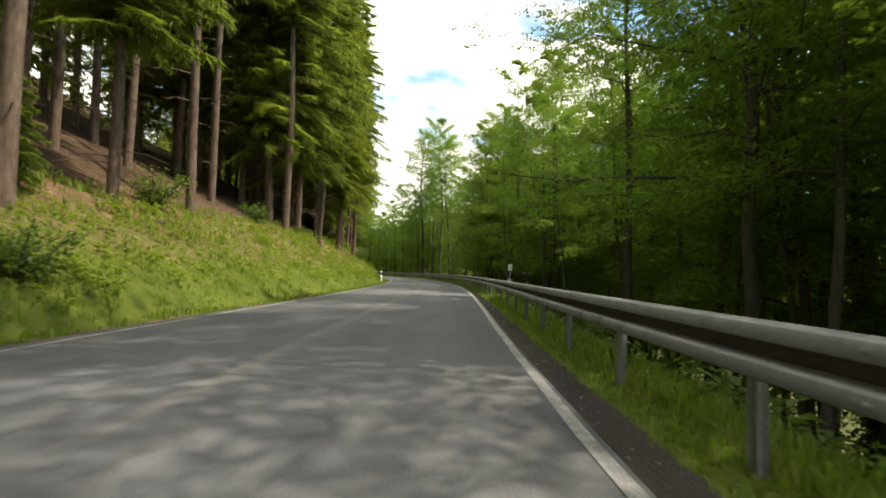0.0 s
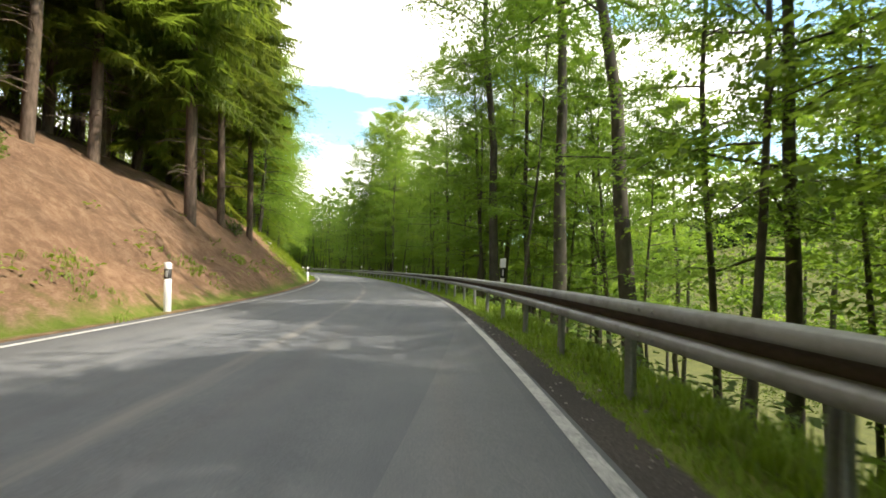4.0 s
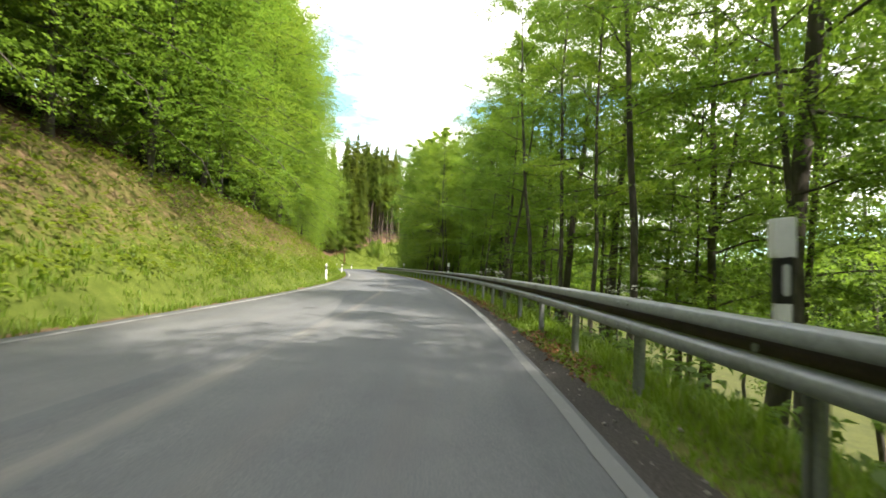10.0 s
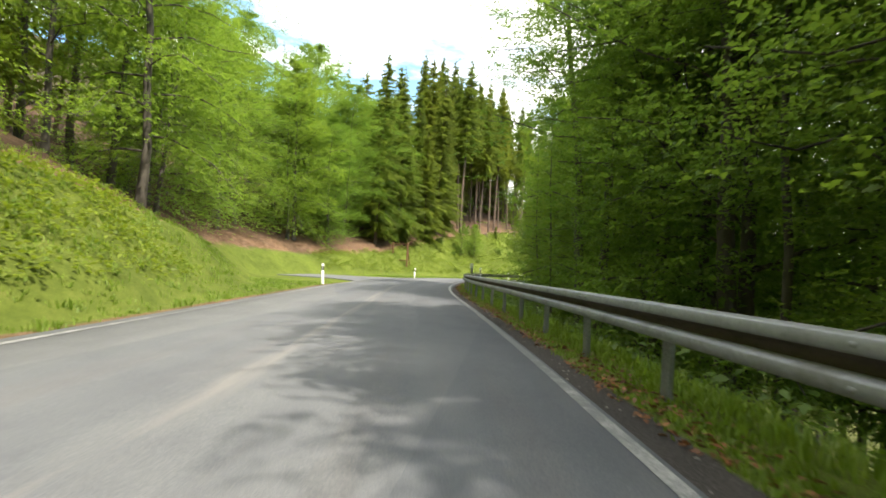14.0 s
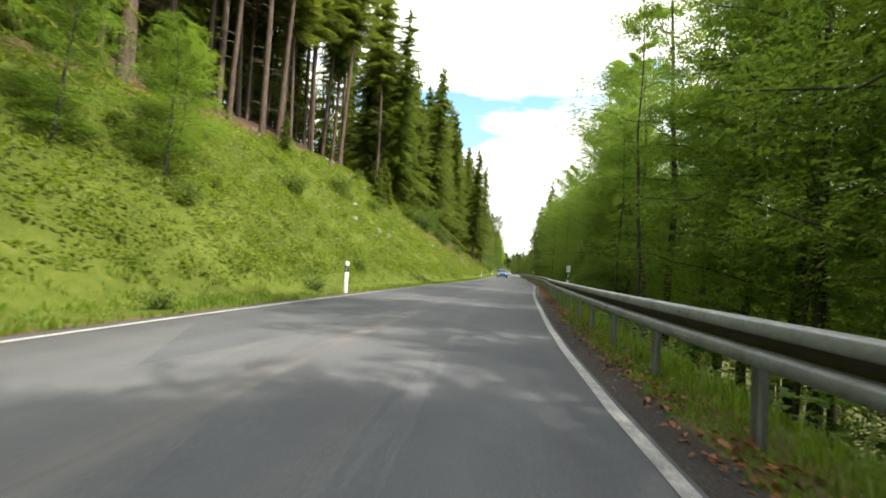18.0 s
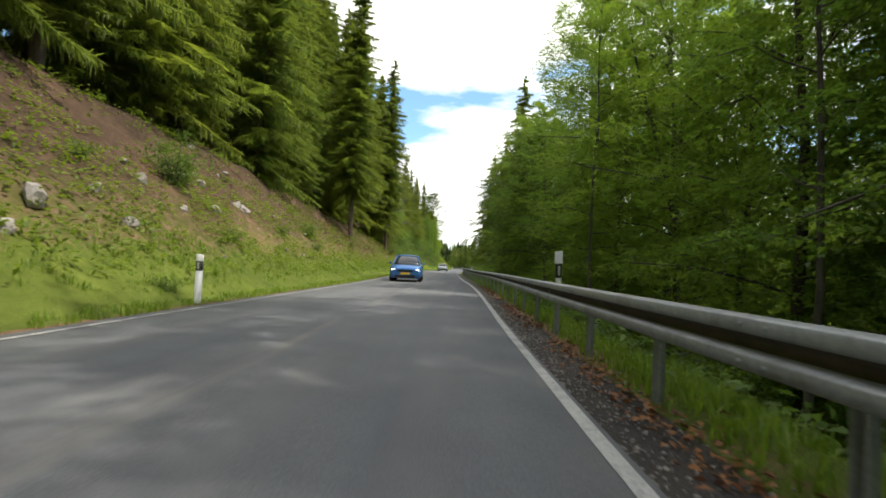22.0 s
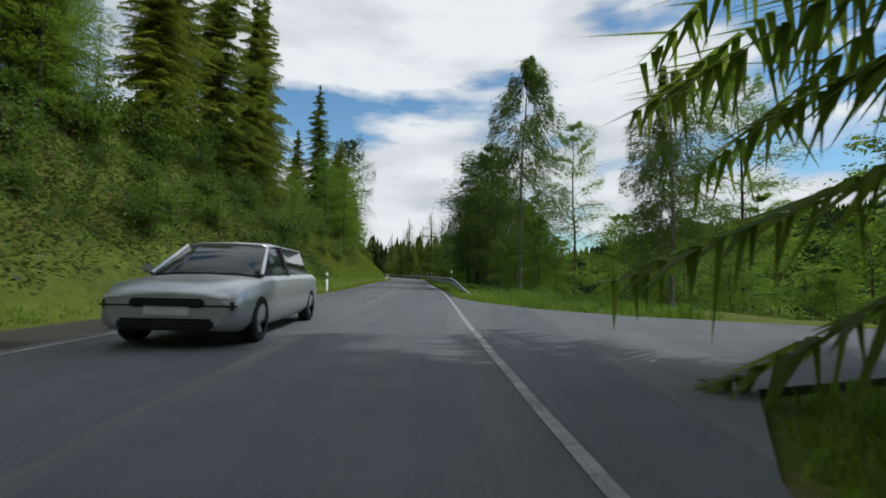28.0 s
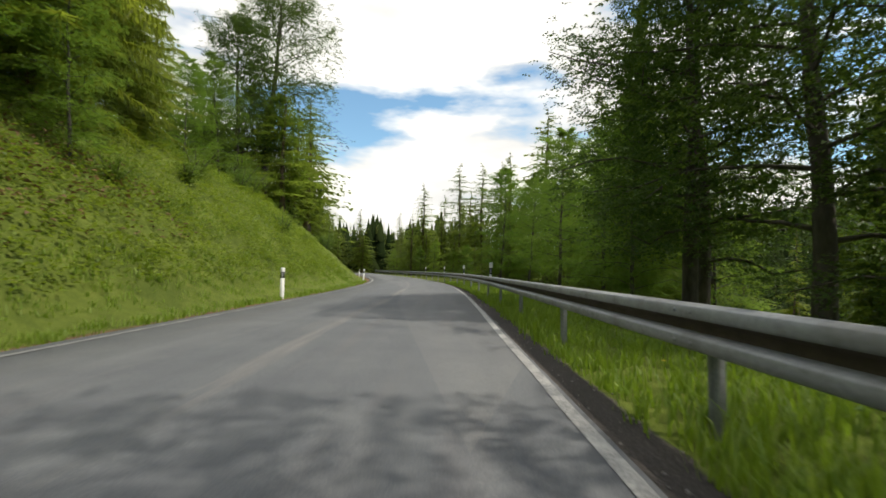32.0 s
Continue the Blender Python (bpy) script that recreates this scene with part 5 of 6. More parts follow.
# ---------------------------------------------------------------- far woods across the valley and at the end of the road
def far_wood():
    bag = Bag()
    r = np.random.default_rng(5)
    n = 6500
    s, lat = r.uniform(330, 900, n), r.uniform(95, 400, n)
    s2, lat2 = r.uniform(600, 790, 1900), r.uniform(-190, 130, 1900)
    s, lat = np.concatenate([s, s2]), np.concatenate([lat, lat2])
    x, y, _ = road_xy(np.minimum(s, 585), lat)
    _, _, u = road_xy(585, 0)
    over = np.maximum(s - 585, 0)
    x, y = x - np.sin(u) * over, y + np.cos(u) * over
    z = land(np.minimum(s, 585), lat)
    k = len(s)
    H, R = r.uniform(11, 19, k), r.uniform(2.4, 4.2, k)
    ang = np.arange(7) / 7 * 2 * np.pi
    for lo, hi, w in ((0.02, 0.5, 1.0), (0.28, 0.75, 0.74), (0.55, 1.0, 0.45)):
        jit = r.uniform(0.7, 1.2, (k, 7))
        ring = np.stack([x[:, None] + R[:, None] * w * jit * np.cos(ang), y[:, None] + R[:, None] * w * jit * np.sin(ang), (z + H * lo)[:, None] + r.uniform(-0.6, 0.6, (k, 7))], -1)
        top = np.stack([x, y, z + H * hi], -1)[:, None]
        v = np.concatenate([ring, top], 1).reshape(-1, 3)
        b = np.arange(k)[:, None] * 8
        t = np.concatenate([np.stack([b[:, 0] + a, b[:, 0] + (a + 1) % 7, b[:, 0] + 7], 1) for a in range(7)])
        bag.add(v, None, t)
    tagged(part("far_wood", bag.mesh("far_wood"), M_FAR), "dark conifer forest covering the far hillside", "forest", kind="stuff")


far_wood()


# ---------------------------------------------------------------- grass and herbs
def grass(name, s0, s1, lat0, lat1, per_m2, tall, label, mat=M_GRASS, blades=7, skip=None):
    r = np.random.default_rng(len(name) + int(s0 * 7 + lat0 * 31) % 1000)
    n = int((s1 - s0) * abs(lat1 - lat0) * per_m2)
    s, lat = r.uniform(s0, s1, n), r.uniform(lat0, lat1, n)
    keep = wavy(s, lat, 1.3, 8.0) > -0.55
    if skip is not None:
        keep &= ~skip(s, lat)
    s, lat = s[keep], lat[keep]
    n = len(s)
    if not n:
        return
    x, y, _ = road_xy(s, lat)
    z = land(s, lat) - 0.03
    bag = Bag()
    size = tall * (0.75 + 0.35 * wavy(s, lat, 0.7, 2.0))
    for b in range(blades):
        az = r.uniform(0, 6.28, n)
        h = size * r.uniform(0.5, 1.2, n)
        bend = h * r.uniform(0.15, 0.7, n)
        w = 0.004 + 0.009 * r.uniform(0.3, 1, n)
        bx, by = x + r.normal(0, 0.06, n), y + r.normal(0, 0.06, n)
        cx, cy, dx, dy = np.cos(az), np.sin(az), -np.sin(az), np.cos(az)
        v = np.stack([np.stack([bx - dx * w, by - dy * w, z], 1), np.stack([bx + dx * w, by + dy * w, z], 1),
                      np.stack([bx + cx * bend * 0.35 + dx * w * 0.8, by + cy * bend * 0.35 + dy * w * 0.8, z + h * 0.62], 1),
                      np.stack([bx + cx * bend * 0.35 - dx * w * 0.8, by + cy * bend * 0.35 - dy * w * 0.8, z + h * 0.62], 1),
                      np.stack([bx + cx * bend, by + cy * bend, z + h * (0.98 - 0.2 * bend / h)], 1)], 1)
        k = np.arange(n)[:, None] * 5
        bag.add(v.reshape(-1, 3), k + np.array([[0, 1, 2, 3]]), k + np.array([[3, 2, 4]]))
    tagged(part(name, bag.mesh(name), mat), label, "grass", kind="stuff")


def herbs(name, s0, s1, c0, c1, per_m2, leaf, label, mat=M_HERB, amount=None, tall=0.3):
    """Leafy herbs on the bank, c metres left of the bank's foot."""
    r = np.random.default_rng(len(label) + int(s0 * 3 + 50))
    n = int((s1 - s0) * (c1 - c0) * per_m2)
    s, c = r.uniform(s0, s1, n), r.uniform(c0, c1, n)
    wid = np.interp(s, CREST_S, CREST_H) / 0.88
    bare = np.interp(s, SOIL_S, SOIL_V) * (0.65 + 0.45 * smoothstep(0.15, 0.9, c / np.maximum(wid, 0.5)))
    keep = (r.uniform(0, 1, n) * 0.9 > bare + 0.35 * wavy(s, c, 0.8, 6.0)) & (c < wid + 0.8)
    s, c = s[keep], c[keep]
    lat = -ROAD_W - np.interp(s, FOOT_S, FOOT_W) - c
    n = len(s)
    x, y, _ = road_xy(s, lat)
    z = land(s, lat)
    bag = Bag()
    hgt = tall * (0.6 + 0.6 * np.abs(wavy(s, c, 1.0, 3.0)))
    for g in range(6):
        p = np.stack([x, y, z], 1) + np.stack([r.normal(0, 0.16, n), r.normal(0, 0.16, n), hgt * r.uniform(0.1, 1.0, n)], 1)
        way = np.stack([r.normal(0, 1, n), r.normal(0, 1, n), r.normal(0.15, 0.3, n)], 1)
        kites(bag, p, way, np.array([[0, 0, 1.0]]) + r.normal(0, 0.3, (n, 3)), leaf * r.uniform(0.6, 1.3, n), leaf * 0.6)
    tagged(part(name, bag.mesh(name), mat), label, "undergrowth", kind="stuff")


def no_apron(s, lat):
    """Where the mouth of the side road is paved."""
    near = (s > 405.8) & (s < 411.6) & (lat < np.interp(s, [406, 408.5, 410.5, 411.6], [0.35, 1.1, 2.5, 5.2]))
    mid = (s >= 411.6) & (s < 419)
    past = (s >= 419) & (s < 428.6) & (lat < np.interp(s, [419, 421, 424, 428.5], [4.8, 2.8, 1.4, 0.4]))
    return near | mid | past


grass("edge_grass", -15, 275, 0.52, 0.95, 110, 0.13, "short green grass at the edge of the shoulder")
grass("verge_grass", -15, 395, 0.85, 1.9, 46, 0.24, "tall green grass under the guard rail")
grass("verge_grass", 395, 505, 0.48, 2.4, 44, 0.32, "tall green grass under the guard rail", skip=no_apron)
grass("meadow_grass", 394, 412, 2.2, 6.0, 16, 0.4, "long grass beside the mouth of the side road", skip=no_apron)
grass("meadow_grass", 419, 480, 2.4, 7.0, 16, 0.5, "long meadow grass beside the road", skip=no_apron)
grass("slope_grass", -10, 390, 1.9, 4.2, 9, 0.4, "thin grass on the slope behind the guard rail")
grass("bank_grass", -10, 210, -ROAD_W - 2.4, -ROAD_W - 0.35, 24, 0.26, "green grass along the foot of the bank", skip=lambda s, lat: (s > 58) & (s < 97) & (wavy(s, lat, 0.8, 3.0) < 0.45))
grass("bank_grass", 210, 262, -ROAD_W - 7.5, -ROAD_W - 0.6, 14, 0.22, "green grass beside the forest track", skip=lambda s, lat: (s > 229) & (s < 248.5) & (lat < -ROAD_W - 0.2) & (lat > -30))
grass("bank_grass", 262, 505, -ROAD_W - 3.0, -ROAD_W - 0.4, 20, 0.26, "green grass along the foot of the bank", skip=lambda s, lat: (s > 388) & (s < 424) & (lat > -ROAD_W - 2.2))
grass("upper_bank_grass", -10, 58, -ROAD_W - 5.5, -ROAD_W - 2.4, 13, 0.34, "pale tall grass on the bank")
herbs("bank_herbs", -10, 218, 0.5, 5.5, 22, 0.13, "low leafy plants covering the bank")
herbs("bank_herbs", 246, 345, 0.5, 12, 24, 0.14, "bright green leafy plants covering the high bank")
herbs("bank_herbs", 345, 405, 0.5, 10, 20, 0.15, "brambles and leafy plants covering the bank", tall=0.45)
herbs("bank_brambles", 405, 442, 0.6, 11, 20, 0.15, "dark brambles and leafy plants covering the bank", mat=M_BRAMBLE, tall=0.8)
herbs("bank_herbs", 442, 505, 0.6, 11, 24, 0.13, "green leafy plants covering the high bank", tall=0.5)
herbs("dry_stalks", 350, 480, 1.5, 9, 5, 0.15, "dry red-brown stalks among the brambles", mat=M_DRYHERB, tall=0.9)


def clumps(name, s0, s1, c0, c1, per_m2, size, leaf, label, mat=M_HERB):
    """Rounded clumps of taller plants on the bank, c metres left of its foot."""
    r = np.random.default_rng(abs(int(s0 * 5 + 11)))
    n = int((s1 - s0) * (c1 - c0) * per_m2)
    s, c = r.uniform(s0, s1, n), r.uniform(c0, c1, n)
    keep = (c < np.interp(s, CREST_S, CREST_H) / 0.88 + 0.5) & (wavy(s, c, 0.5, 9.0) > -0.2)
    s, c = s[keep], c[keep]
    lat = -ROAD_W - np.interp(s, FOOT_S, FOOT_W) - c
    n = len(s)
    x, y, _ = road_xy(s, lat)
    z = land(s, lat)
    k = size * r.uniform(0.5, 1.4, n)
    bag = Bag()
    for g in range(46):
        a, q, h = r.uniform(0, 6.28, n), np.sqrt(r.uniform(0, 1, n)), r.uniform(0, 1, n)
        p = np.stack([x + k * q * np.cos(a), y + k * q * np.sin(a), z + k * h * (1.15 - 0.7 * q * q)], 1)
        way = np.stack([np.cos(a), np.sin(a), r.normal(0.25, 0.4, n)], 1) + r.normal(0, 0.35, (n, 3))
        kites(bag, p, way, np.array([[0, 0, 1.0]]) + r.normal(0, 0.4, (n, 3)), leaf * r.uniform(0.6, 1.4, n), leaf * 0.5)
    tagged(part(name, bag.mesh(name), mat), label, "undergrowth", kind="stuff")


clumps("bank_clumps", -8, 60, 0.4, 4, 0.5, 0.4, 0.12, "bright clumps of tall plants on the bank", M_GRASS)
clumps("bank_clumps", 96, 215, 0.4, 5, 0.35, 0.32, 0.11, "green clumps of plants on the earth bank")
clumps("bank_clumps", 262, 345, 0.4, 10, 0.55, 0.38, 0.12, "bright green clumps of plants on the high bank")
clumps("bank_clumps", 345, 405, 0.4, 8, 0.4, 0.4, 0.12, "green clumps of plants on the bank")
clumps("bank_clumps", 440, 500, 0.6, 9, 0.6, 0.45, 0.12, "green clumps of plants on the high bank", M_BUSH)


# ---------------------------------------------------------------- wooden frame, stones, flowers
def timber_frame():
    root = tagged(new("wooden_frame"), "weathered brown timber frame with slanting props on the bank", "wooden frame")
    def beam(name, a, b, r):
        bm = bmesh.new()
        a, b = Vector(a), Vector(b)
        bmesh.ops.create_cube(bm, size=1)
        bmesh.ops.scale(bm, vec=(r * 2, r * 2, (b - a).length), verts=bm.verts)
        bmesh.ops.bevel(bm, geom=bm.edges[:], offset=r * 0.2, segments=1, affect="EDGES")
        bmesh.ops.transform(bm, matrix=Matrix.Translation((a + b) / 2) @ (b - a).to_track_quat("Z", "X").to_matrix().to_4x4(), verts=bm.verts)
        part(name, bm, M_BROWNWOOD, root)
    for k in (0, 1):
        beam("upright", (k * 2.1, 0, -0.5), (k * 2.1, 0, 2.4), 0.08)
        beam("prop", (k * 2.1 - 0.1, 0.9, -0.3), (k * 2.1 - 0.02, 0.05, 1.7), 0.05)
    beam("crossbar", (-0.1, 0, 2.25), (2.2, 0, 2.25), 0.045)
    beam("crossbar", (-0.1, 0, 0.25), (2.2, 0, 0.25), 0.045)
    x, y, u = (float(v) for v in road_xy(258.3, -13.1))
    root.matrix_basis = pose(x, y, floor_z(258.3, -12.0) - 0.2, 0, 0, math.degrees(u))


timber_frame()


def stones():
    meshes = []
    for k in range(4):
        bm = bmesh.new()
        bmesh.ops.create_icosphere(bm, subdivisions=2, radius=0.5)
        for v in bm.verts:
            v.co *= 1 + 0.55 * noise.noise(v.co * 2.2 + Vector((k * 9.1, 3, 1)))
            v.co.z *= 0.62
        me = bpy.data.meshes.new("stone")
        bm.to_mesh(me)
        bm.free()
        me.materials.append(M_STONE)
        meshes.append(me)
    spots = []
    for s0, s1, n in ((288, 300, 40), (300, 345, 90), (345, 405, 34), (96, 130, 8), (196, 206, 6), (430, 470, 8)):
        spots += [(pick.uniform(s0, s1), pick.uniform(0.12, 0.95)) for _ in range(n)]
    for s, f in spots:
        lat = -ROAD_W - float(np.interp(s, FOOT_S, FOOT_W)) - f * float(np.interp(s, CREST_S, CREST_H)) / 0.88
        x, y, _ = (float(v) for v in road_xy(s, lat))
        k = 0.09 + 0.46 * pick.uniform(0, 1) ** 2.2
        ob = new("stone", pick.choice(meshes))
        ob.matrix_basis = pose(x, y, floor_z(s, lat) + 0.05 * k, pick.uniform(0, 360), pick.uniform(0, 40), pick.uniform(0, 360)) @ Matrix.Diagonal((k, k, k, 1))
        tagged(ob, "grey stone lying on the earth bank", "stone", "stones on the bank")


stones()


def umbels():
    """White umbels of cow parsley by the rail."""
    r = np.random.default_rng(44)
    heads, stalks = Bag(), Bag()
    for s0, s1, n in ((14, 24, 8), (30, 46, 26), (102, 120, 26), (150, 172, 34), (236, 244, 6)):
        for _ in range(n):
            s, lat = r.uniform(s0, s1), r.uniform(1.0, 2.2)
            x, y, _u = (float(v) for v in road_xy(s, lat))
            z, h = floor_z(s, lat), r.uniform(0.6, 1.15)
            stalks.tube([(x, y, z - 0.05), (x + 0.03, y, z + h * 0.6), (x + 0.05, y + 0.03, z + h)], [0.006, 0.005, 0.004], 4)
            m = 22
            a, q = r.uniform(0, 6.28, m), np.sqrt(r.uniform(0, 1, m)) * 0.13
            p = np.stack([x + 0.05 + q * np.cos(a), y + 0.03 + q * np.sin(a), z + h + r.normal(0, 0.02, m)], 1)
            kites(heads, p, np.stack([np.cos(a), np.sin(a), 0 * a], 1), np.array([[0, 0, 1.0]]) + r.normal(0, 0.2, (m, 3)), 0.05, 0.045)
    root = tagged(new("cow_parsley"), "white flowering cow parsley behind the guard rail", "wild flowers", kind="stuff")
    part("stalks", stalks.mesh("stalks"), M_HERB, root)
    part("umbels", heads.mesh("umbels"), M_WHITEFLOWER, root)


umbels()


def stumps():
    """Sawn stumps on the upper bank."""
    meshes = []
    for k in range(2):
        bag = Bag()
        r = np.random.default_rng(60 + k)
        a = np.arange(12) / 12 * 2 * np.pi
        rings = [(1.7, -0.35), (1.25, 0.05), (1.0, 0.25), (0.95, 0.8)]
        flare = 1 + 0.18 * np.sin(a * 3 + k) + r.normal(0, 0.04, 12)
        v = np.concatenate([np.column_stack([q * 0.16 * flare * np.cos(a), q * 0.16 * flare * np.sin(a), 0 * a + h * 0.5]) for q, h in rings] + [np.array([[0, 0, 0.41]])])
        n = 12
        bag.add(v, [[i * n + j, i * n + (j + 1) % n, (i + 1) * n + (j + 1) % n, (i + 1) * n + j] for i in range(3) for j in range(n)], [[36 + j, 36 + (j + 1) % n, 48] for j in range(n)])
        me = bag.mesh("stump")
        me.materials.append(M_BARK_SPRUCE)
        me.materials.append(M_CUT)
        for f in range(36, 48):
            me.polygons[f].material_index = 1
        meshes.append(me)
    for s, up in ((30, 0.3), (36, 0.7), (41, 0.2), (285, -0.4), (291, -0.6), (297, 0.1), (301, 0.6), (447, 0.9), (455, 1.2)):
        lat = crest_lat(s) + up
        x, y, _ = (float(v) for v in road_xy(s, lat))
        k = pick.uniform(0.8, 1.3)
        ob = new("tree_stump", pick.choice(meshes))
        ob.matrix_basis = pose(x, y, floor_z(s, lat), pick.uniform(-8, 8), pick.uniform(-8, 8), pick.uniform(0, 360)) @ Matrix.Diagonal((k, k, k, 1))
        tagged(ob, "sawn spruce stump on the edge of the bank", "tree stump", "tree stumps on the bank")


stumps()


def yellow_flowers():
    """Small yellow flowers in the grass by the rail."""
    r = np.random.default_rng(46)
    heads, stalks = Bag(), Bag()
    for s0, s1, n in ((100, 112, 16), (186, 200, 10), (238, 262, 46), (288, 296, 16), (376, 388, 14), (440, 470, 24)):
        for _ in range(n):
            s, lat = r.uniform(s0, s1), r.uniform(0.85, 1.7)
            x, y, _u = (float(v) for v in road_xy(s, lat))
            z, h = floor_z(s, lat), r.uniform(0.2, 0.42)
            stalks.tube([(x, y, z - 0.03), (x + 0.01, y, z + h * 0.6), (x + 0.02, y + 0.02, z + h)], [0.004, 0.003, 0.003], 3)
            a = np.arange(9) / 9 * 2 * np.pi
            kites(heads, np.tile([x + 0.02, y + 0.02, z + h], (9, 1)), np.stack([np.cos(a), np.sin(a), 0 * a + 0.25], 1), np.array([[0, 0, 1.0]]) + 0 * a[:, None], 0.024, 0.014)
    root = tagged(new("yellow_flowers"), "small yellow flowers in the grass under the rail", "wild flowers", kind="stuff")
    part("stalks", stalks.mesh("stalks"), M_HERB, root)
    part("flower_heads", heads.mesh("flower_heads"), M_YELLOW, root)


yellow_flowers()


# ---------------------------------------------------------------- the two cars that stand on the other lane
def car(paint, plate, s, lat, long, tall, estate, label, lit):
    """A car seen from the front: the nose points back along the road."""
    root = tagged(new("car"), label, "car", "cars on the road")
    W = 0.87

    def loft(name, stations, mat, parent=root, text="", smooth=True):
        """Rings of half outlines (offset, height) along the length, mirrored and skinned."""
        V, n = [], None
        for yy, ring in stations:
            full = [(x, yy, z) for x, z in ring] + [(-x, yy, z) for x, z in reversed(ring) if x > 1e-6]
            n = len(full)
            V += full
        q = [[i * n + j, i * n + (j + 1) % n, (i + 1) * n + (j + 1) % n, (i + 1) * n + j] for i in range(len(stations) - 1) for j in range(n)]
        bm = bmesh.new()
        vs = [bm.verts.new(v) for v in V]
        for f in q:
            bm.faces.new([vs[k] for k in f])
        bm.faces.new(vs[:n])
        bm.faces.new(vs[-n:])
        bmesh.ops.recalc_face_normals(bm, faces=bm.faces)
        for f in bm.faces:
            f.smooth = smooth and len(f.verts) == 4
        return part(name, bm, mat, parent, text)

    def ring(w, low, mid, top, k=0.9):
        return [(0.0, low), (w * 0.86, low), (w * 0.98, low + 0.10), (w, mid), (w * 0.97, top - 0.10), (w * k, top - 0.02), (w * 0.5, top + 0.01), (0.0, top + 0.02)]
    hood, belt = tall * 0.60, tall * 0.63
    st = [(0.0, ring(W * 0.80, 0.30, 0.45, hood - 0.22)), (0.06, ring(W * 0.90, 0.22, 0.45, hood - 0.14)), (0.30, ring(W * 0.97, 0.19, 0.48, hood - 0.06)), (0.9, ring(W, 0.18, 0.5, hood)),
          (1.25, ring(W, 0.18, 0.5, belt)), (long * 0.6, ring(W, 0.18, 0.5, belt + 0.02)), (long - 0.5, ring(W, 0.2, 0.5, belt + 0.03)), (long - 0.08, ring(W * 0.95, 0.25, 0.5, belt)), (long, ring(W * 0.86, 0.32, 0.5, belt - 0.1))]
    loft("body", st, paint)

    def cab(w0, w1, z0, z1):
        return [(0.0, z0), (w0, z0), (w1, z1), (w1 * 0.6, z1 + 0.025), (0.0, z1 + 0.035)]
    back = long - 0.12 if estate else long - 0.25
    glass = [(1.05, cab(0.74, 0.70, belt - 0.05, belt - 0.01)), (1.75, cab(0.77, 0.58, belt - 0.05, tall - 0.09)), (2.2, cab(0.77, 0.58, belt - 0.05, tall - 0.05)),
             (back - 0.55, cab(0.77, 0.57, belt - 0.05, tall - 0.07)), (back, cab(0.72, 0.62, belt - 0.05, belt + 0.04))]
    loft("cabin_glass", glass, M_CARGLASS, text="dark glass all round the cabin")
    roof = [(1.74, [(0.0, tall - 0.085), (0.585, tall - 0.115), (0.60, tall - 0.095), (0.5, tall - 0.06), (0.0, tall - 0.045)]), (2.2, [(0.0, tall - 0.05), (0.59, tall - 0.08), (0.605, tall - 0.06), (0.5, tall - 0.02), (0.0, tall)]),
            (back - 0.5, [(0.0, tall - 0.06), (0.57, tall - 0.09), (0.585, tall - 0.07), (0.48, tall - 0.035), (0.0, tall - 0.02)])]
    loft("roof", roof, paint)

    def block(name, sx, sy, sz, x, y, z, mat, parent=root, text="", bev=0.02, turn=0.0):
        bm = bmesh.new()
        bmesh.ops.create_cube(bm, size=1)
        bmesh.ops.scale(bm, vec=(sx, sy, sz), verts=bm.verts)
        bmesh.ops.bevel(bm, geom=bm.edges[:], offset=min(bev, min(sx, sy, sz) * 0.4), segments=2, affect="EDGES")
        bmesh.ops.transform(bm, matrix=pose(x, y, z, turn), verts=bm.verts)
        return part(name, bm, mat, parent, text)
    for sg in (1, -1):
        bag = Bag()
        bag.tube([(sg * 0.755, 1.06, belt - 0.01), (sg * 0.60, 1.76, tall - 0.10)], [0.035, 0.03], 6)
        part("pillar", bag.mesh("pillar"), paint, root)
        bag = Bag()
        bag.tube([(sg * 0.775, 2.35, belt - 0.02), (sg * 0.60, 2.40, tall - 0.07)], [0.04, 0.035], 6)
        part("pillar", bag.mesh("pillar"), M_CARBLACK, root)
        block("headlight", 0.27, 0.16, 0.13, sg * 0.62, 0.06, hood - 0.25, M_LIT if lit else M_HEADLAMP, root, "lit headlight" if lit else "clear headlight", 0.05, -18)
        block("mirror", 0.18, 0.10, 0.13, sg * 0.93, 1.28, belt + 0.06, paint, root, "door mirror", 0.04)
    block("grille", 0.86, 0.06, 0.11, 0, -0.005, hood - 0.30, M_CARBLACK, root, "black grille", 0.03)
    block("air_intake", 1.10, 0.08, 0.14, 0, -0.02, 0.30, M_CARBLACK, root, "black lower intake", 0.03)
    block("number_plate", 0.52, 0.02, 0.11, 0, -0.005, 0.46, plate, root, "number plate", 0.004)
    block("bumper", 1.60, 0.10, 0.10, 0, 0.04, 0.52 if estate else 0.42, paint if not estate else M_CARBLACK, root, "", 0.04)
    for yy in (0.78, long - 0.78):
        for sg in (1, -1):
            wheel = new("wheel")
            wheel.parent = root
            wheel.matrix_basis = pose(sg * (W - 0.10), yy, 0.31)
            bag = Bag()
            a = np.arange(0, 25) / 24 * 2 * np.pi
            for (r0, x0), (r1, x1) in (((0.20, -0.10), (0.29, -0.10)), ((0.29, -0.10), (0.31, -0.07)), ((0.31, -0.07), (0.31, 0.07)), ((0.31, 0.07), (0.29, 0.10)), ((0.29, 0.10), (0.20, 0.10))):
                v = np.concatenate([np.column_stack([0 * a + x0, r0 * np.cos(a), r0 * np.sin(a)]), np.column_stack([0 * a + x1, r1 * np.cos(a), r1 * np.sin(a)])])
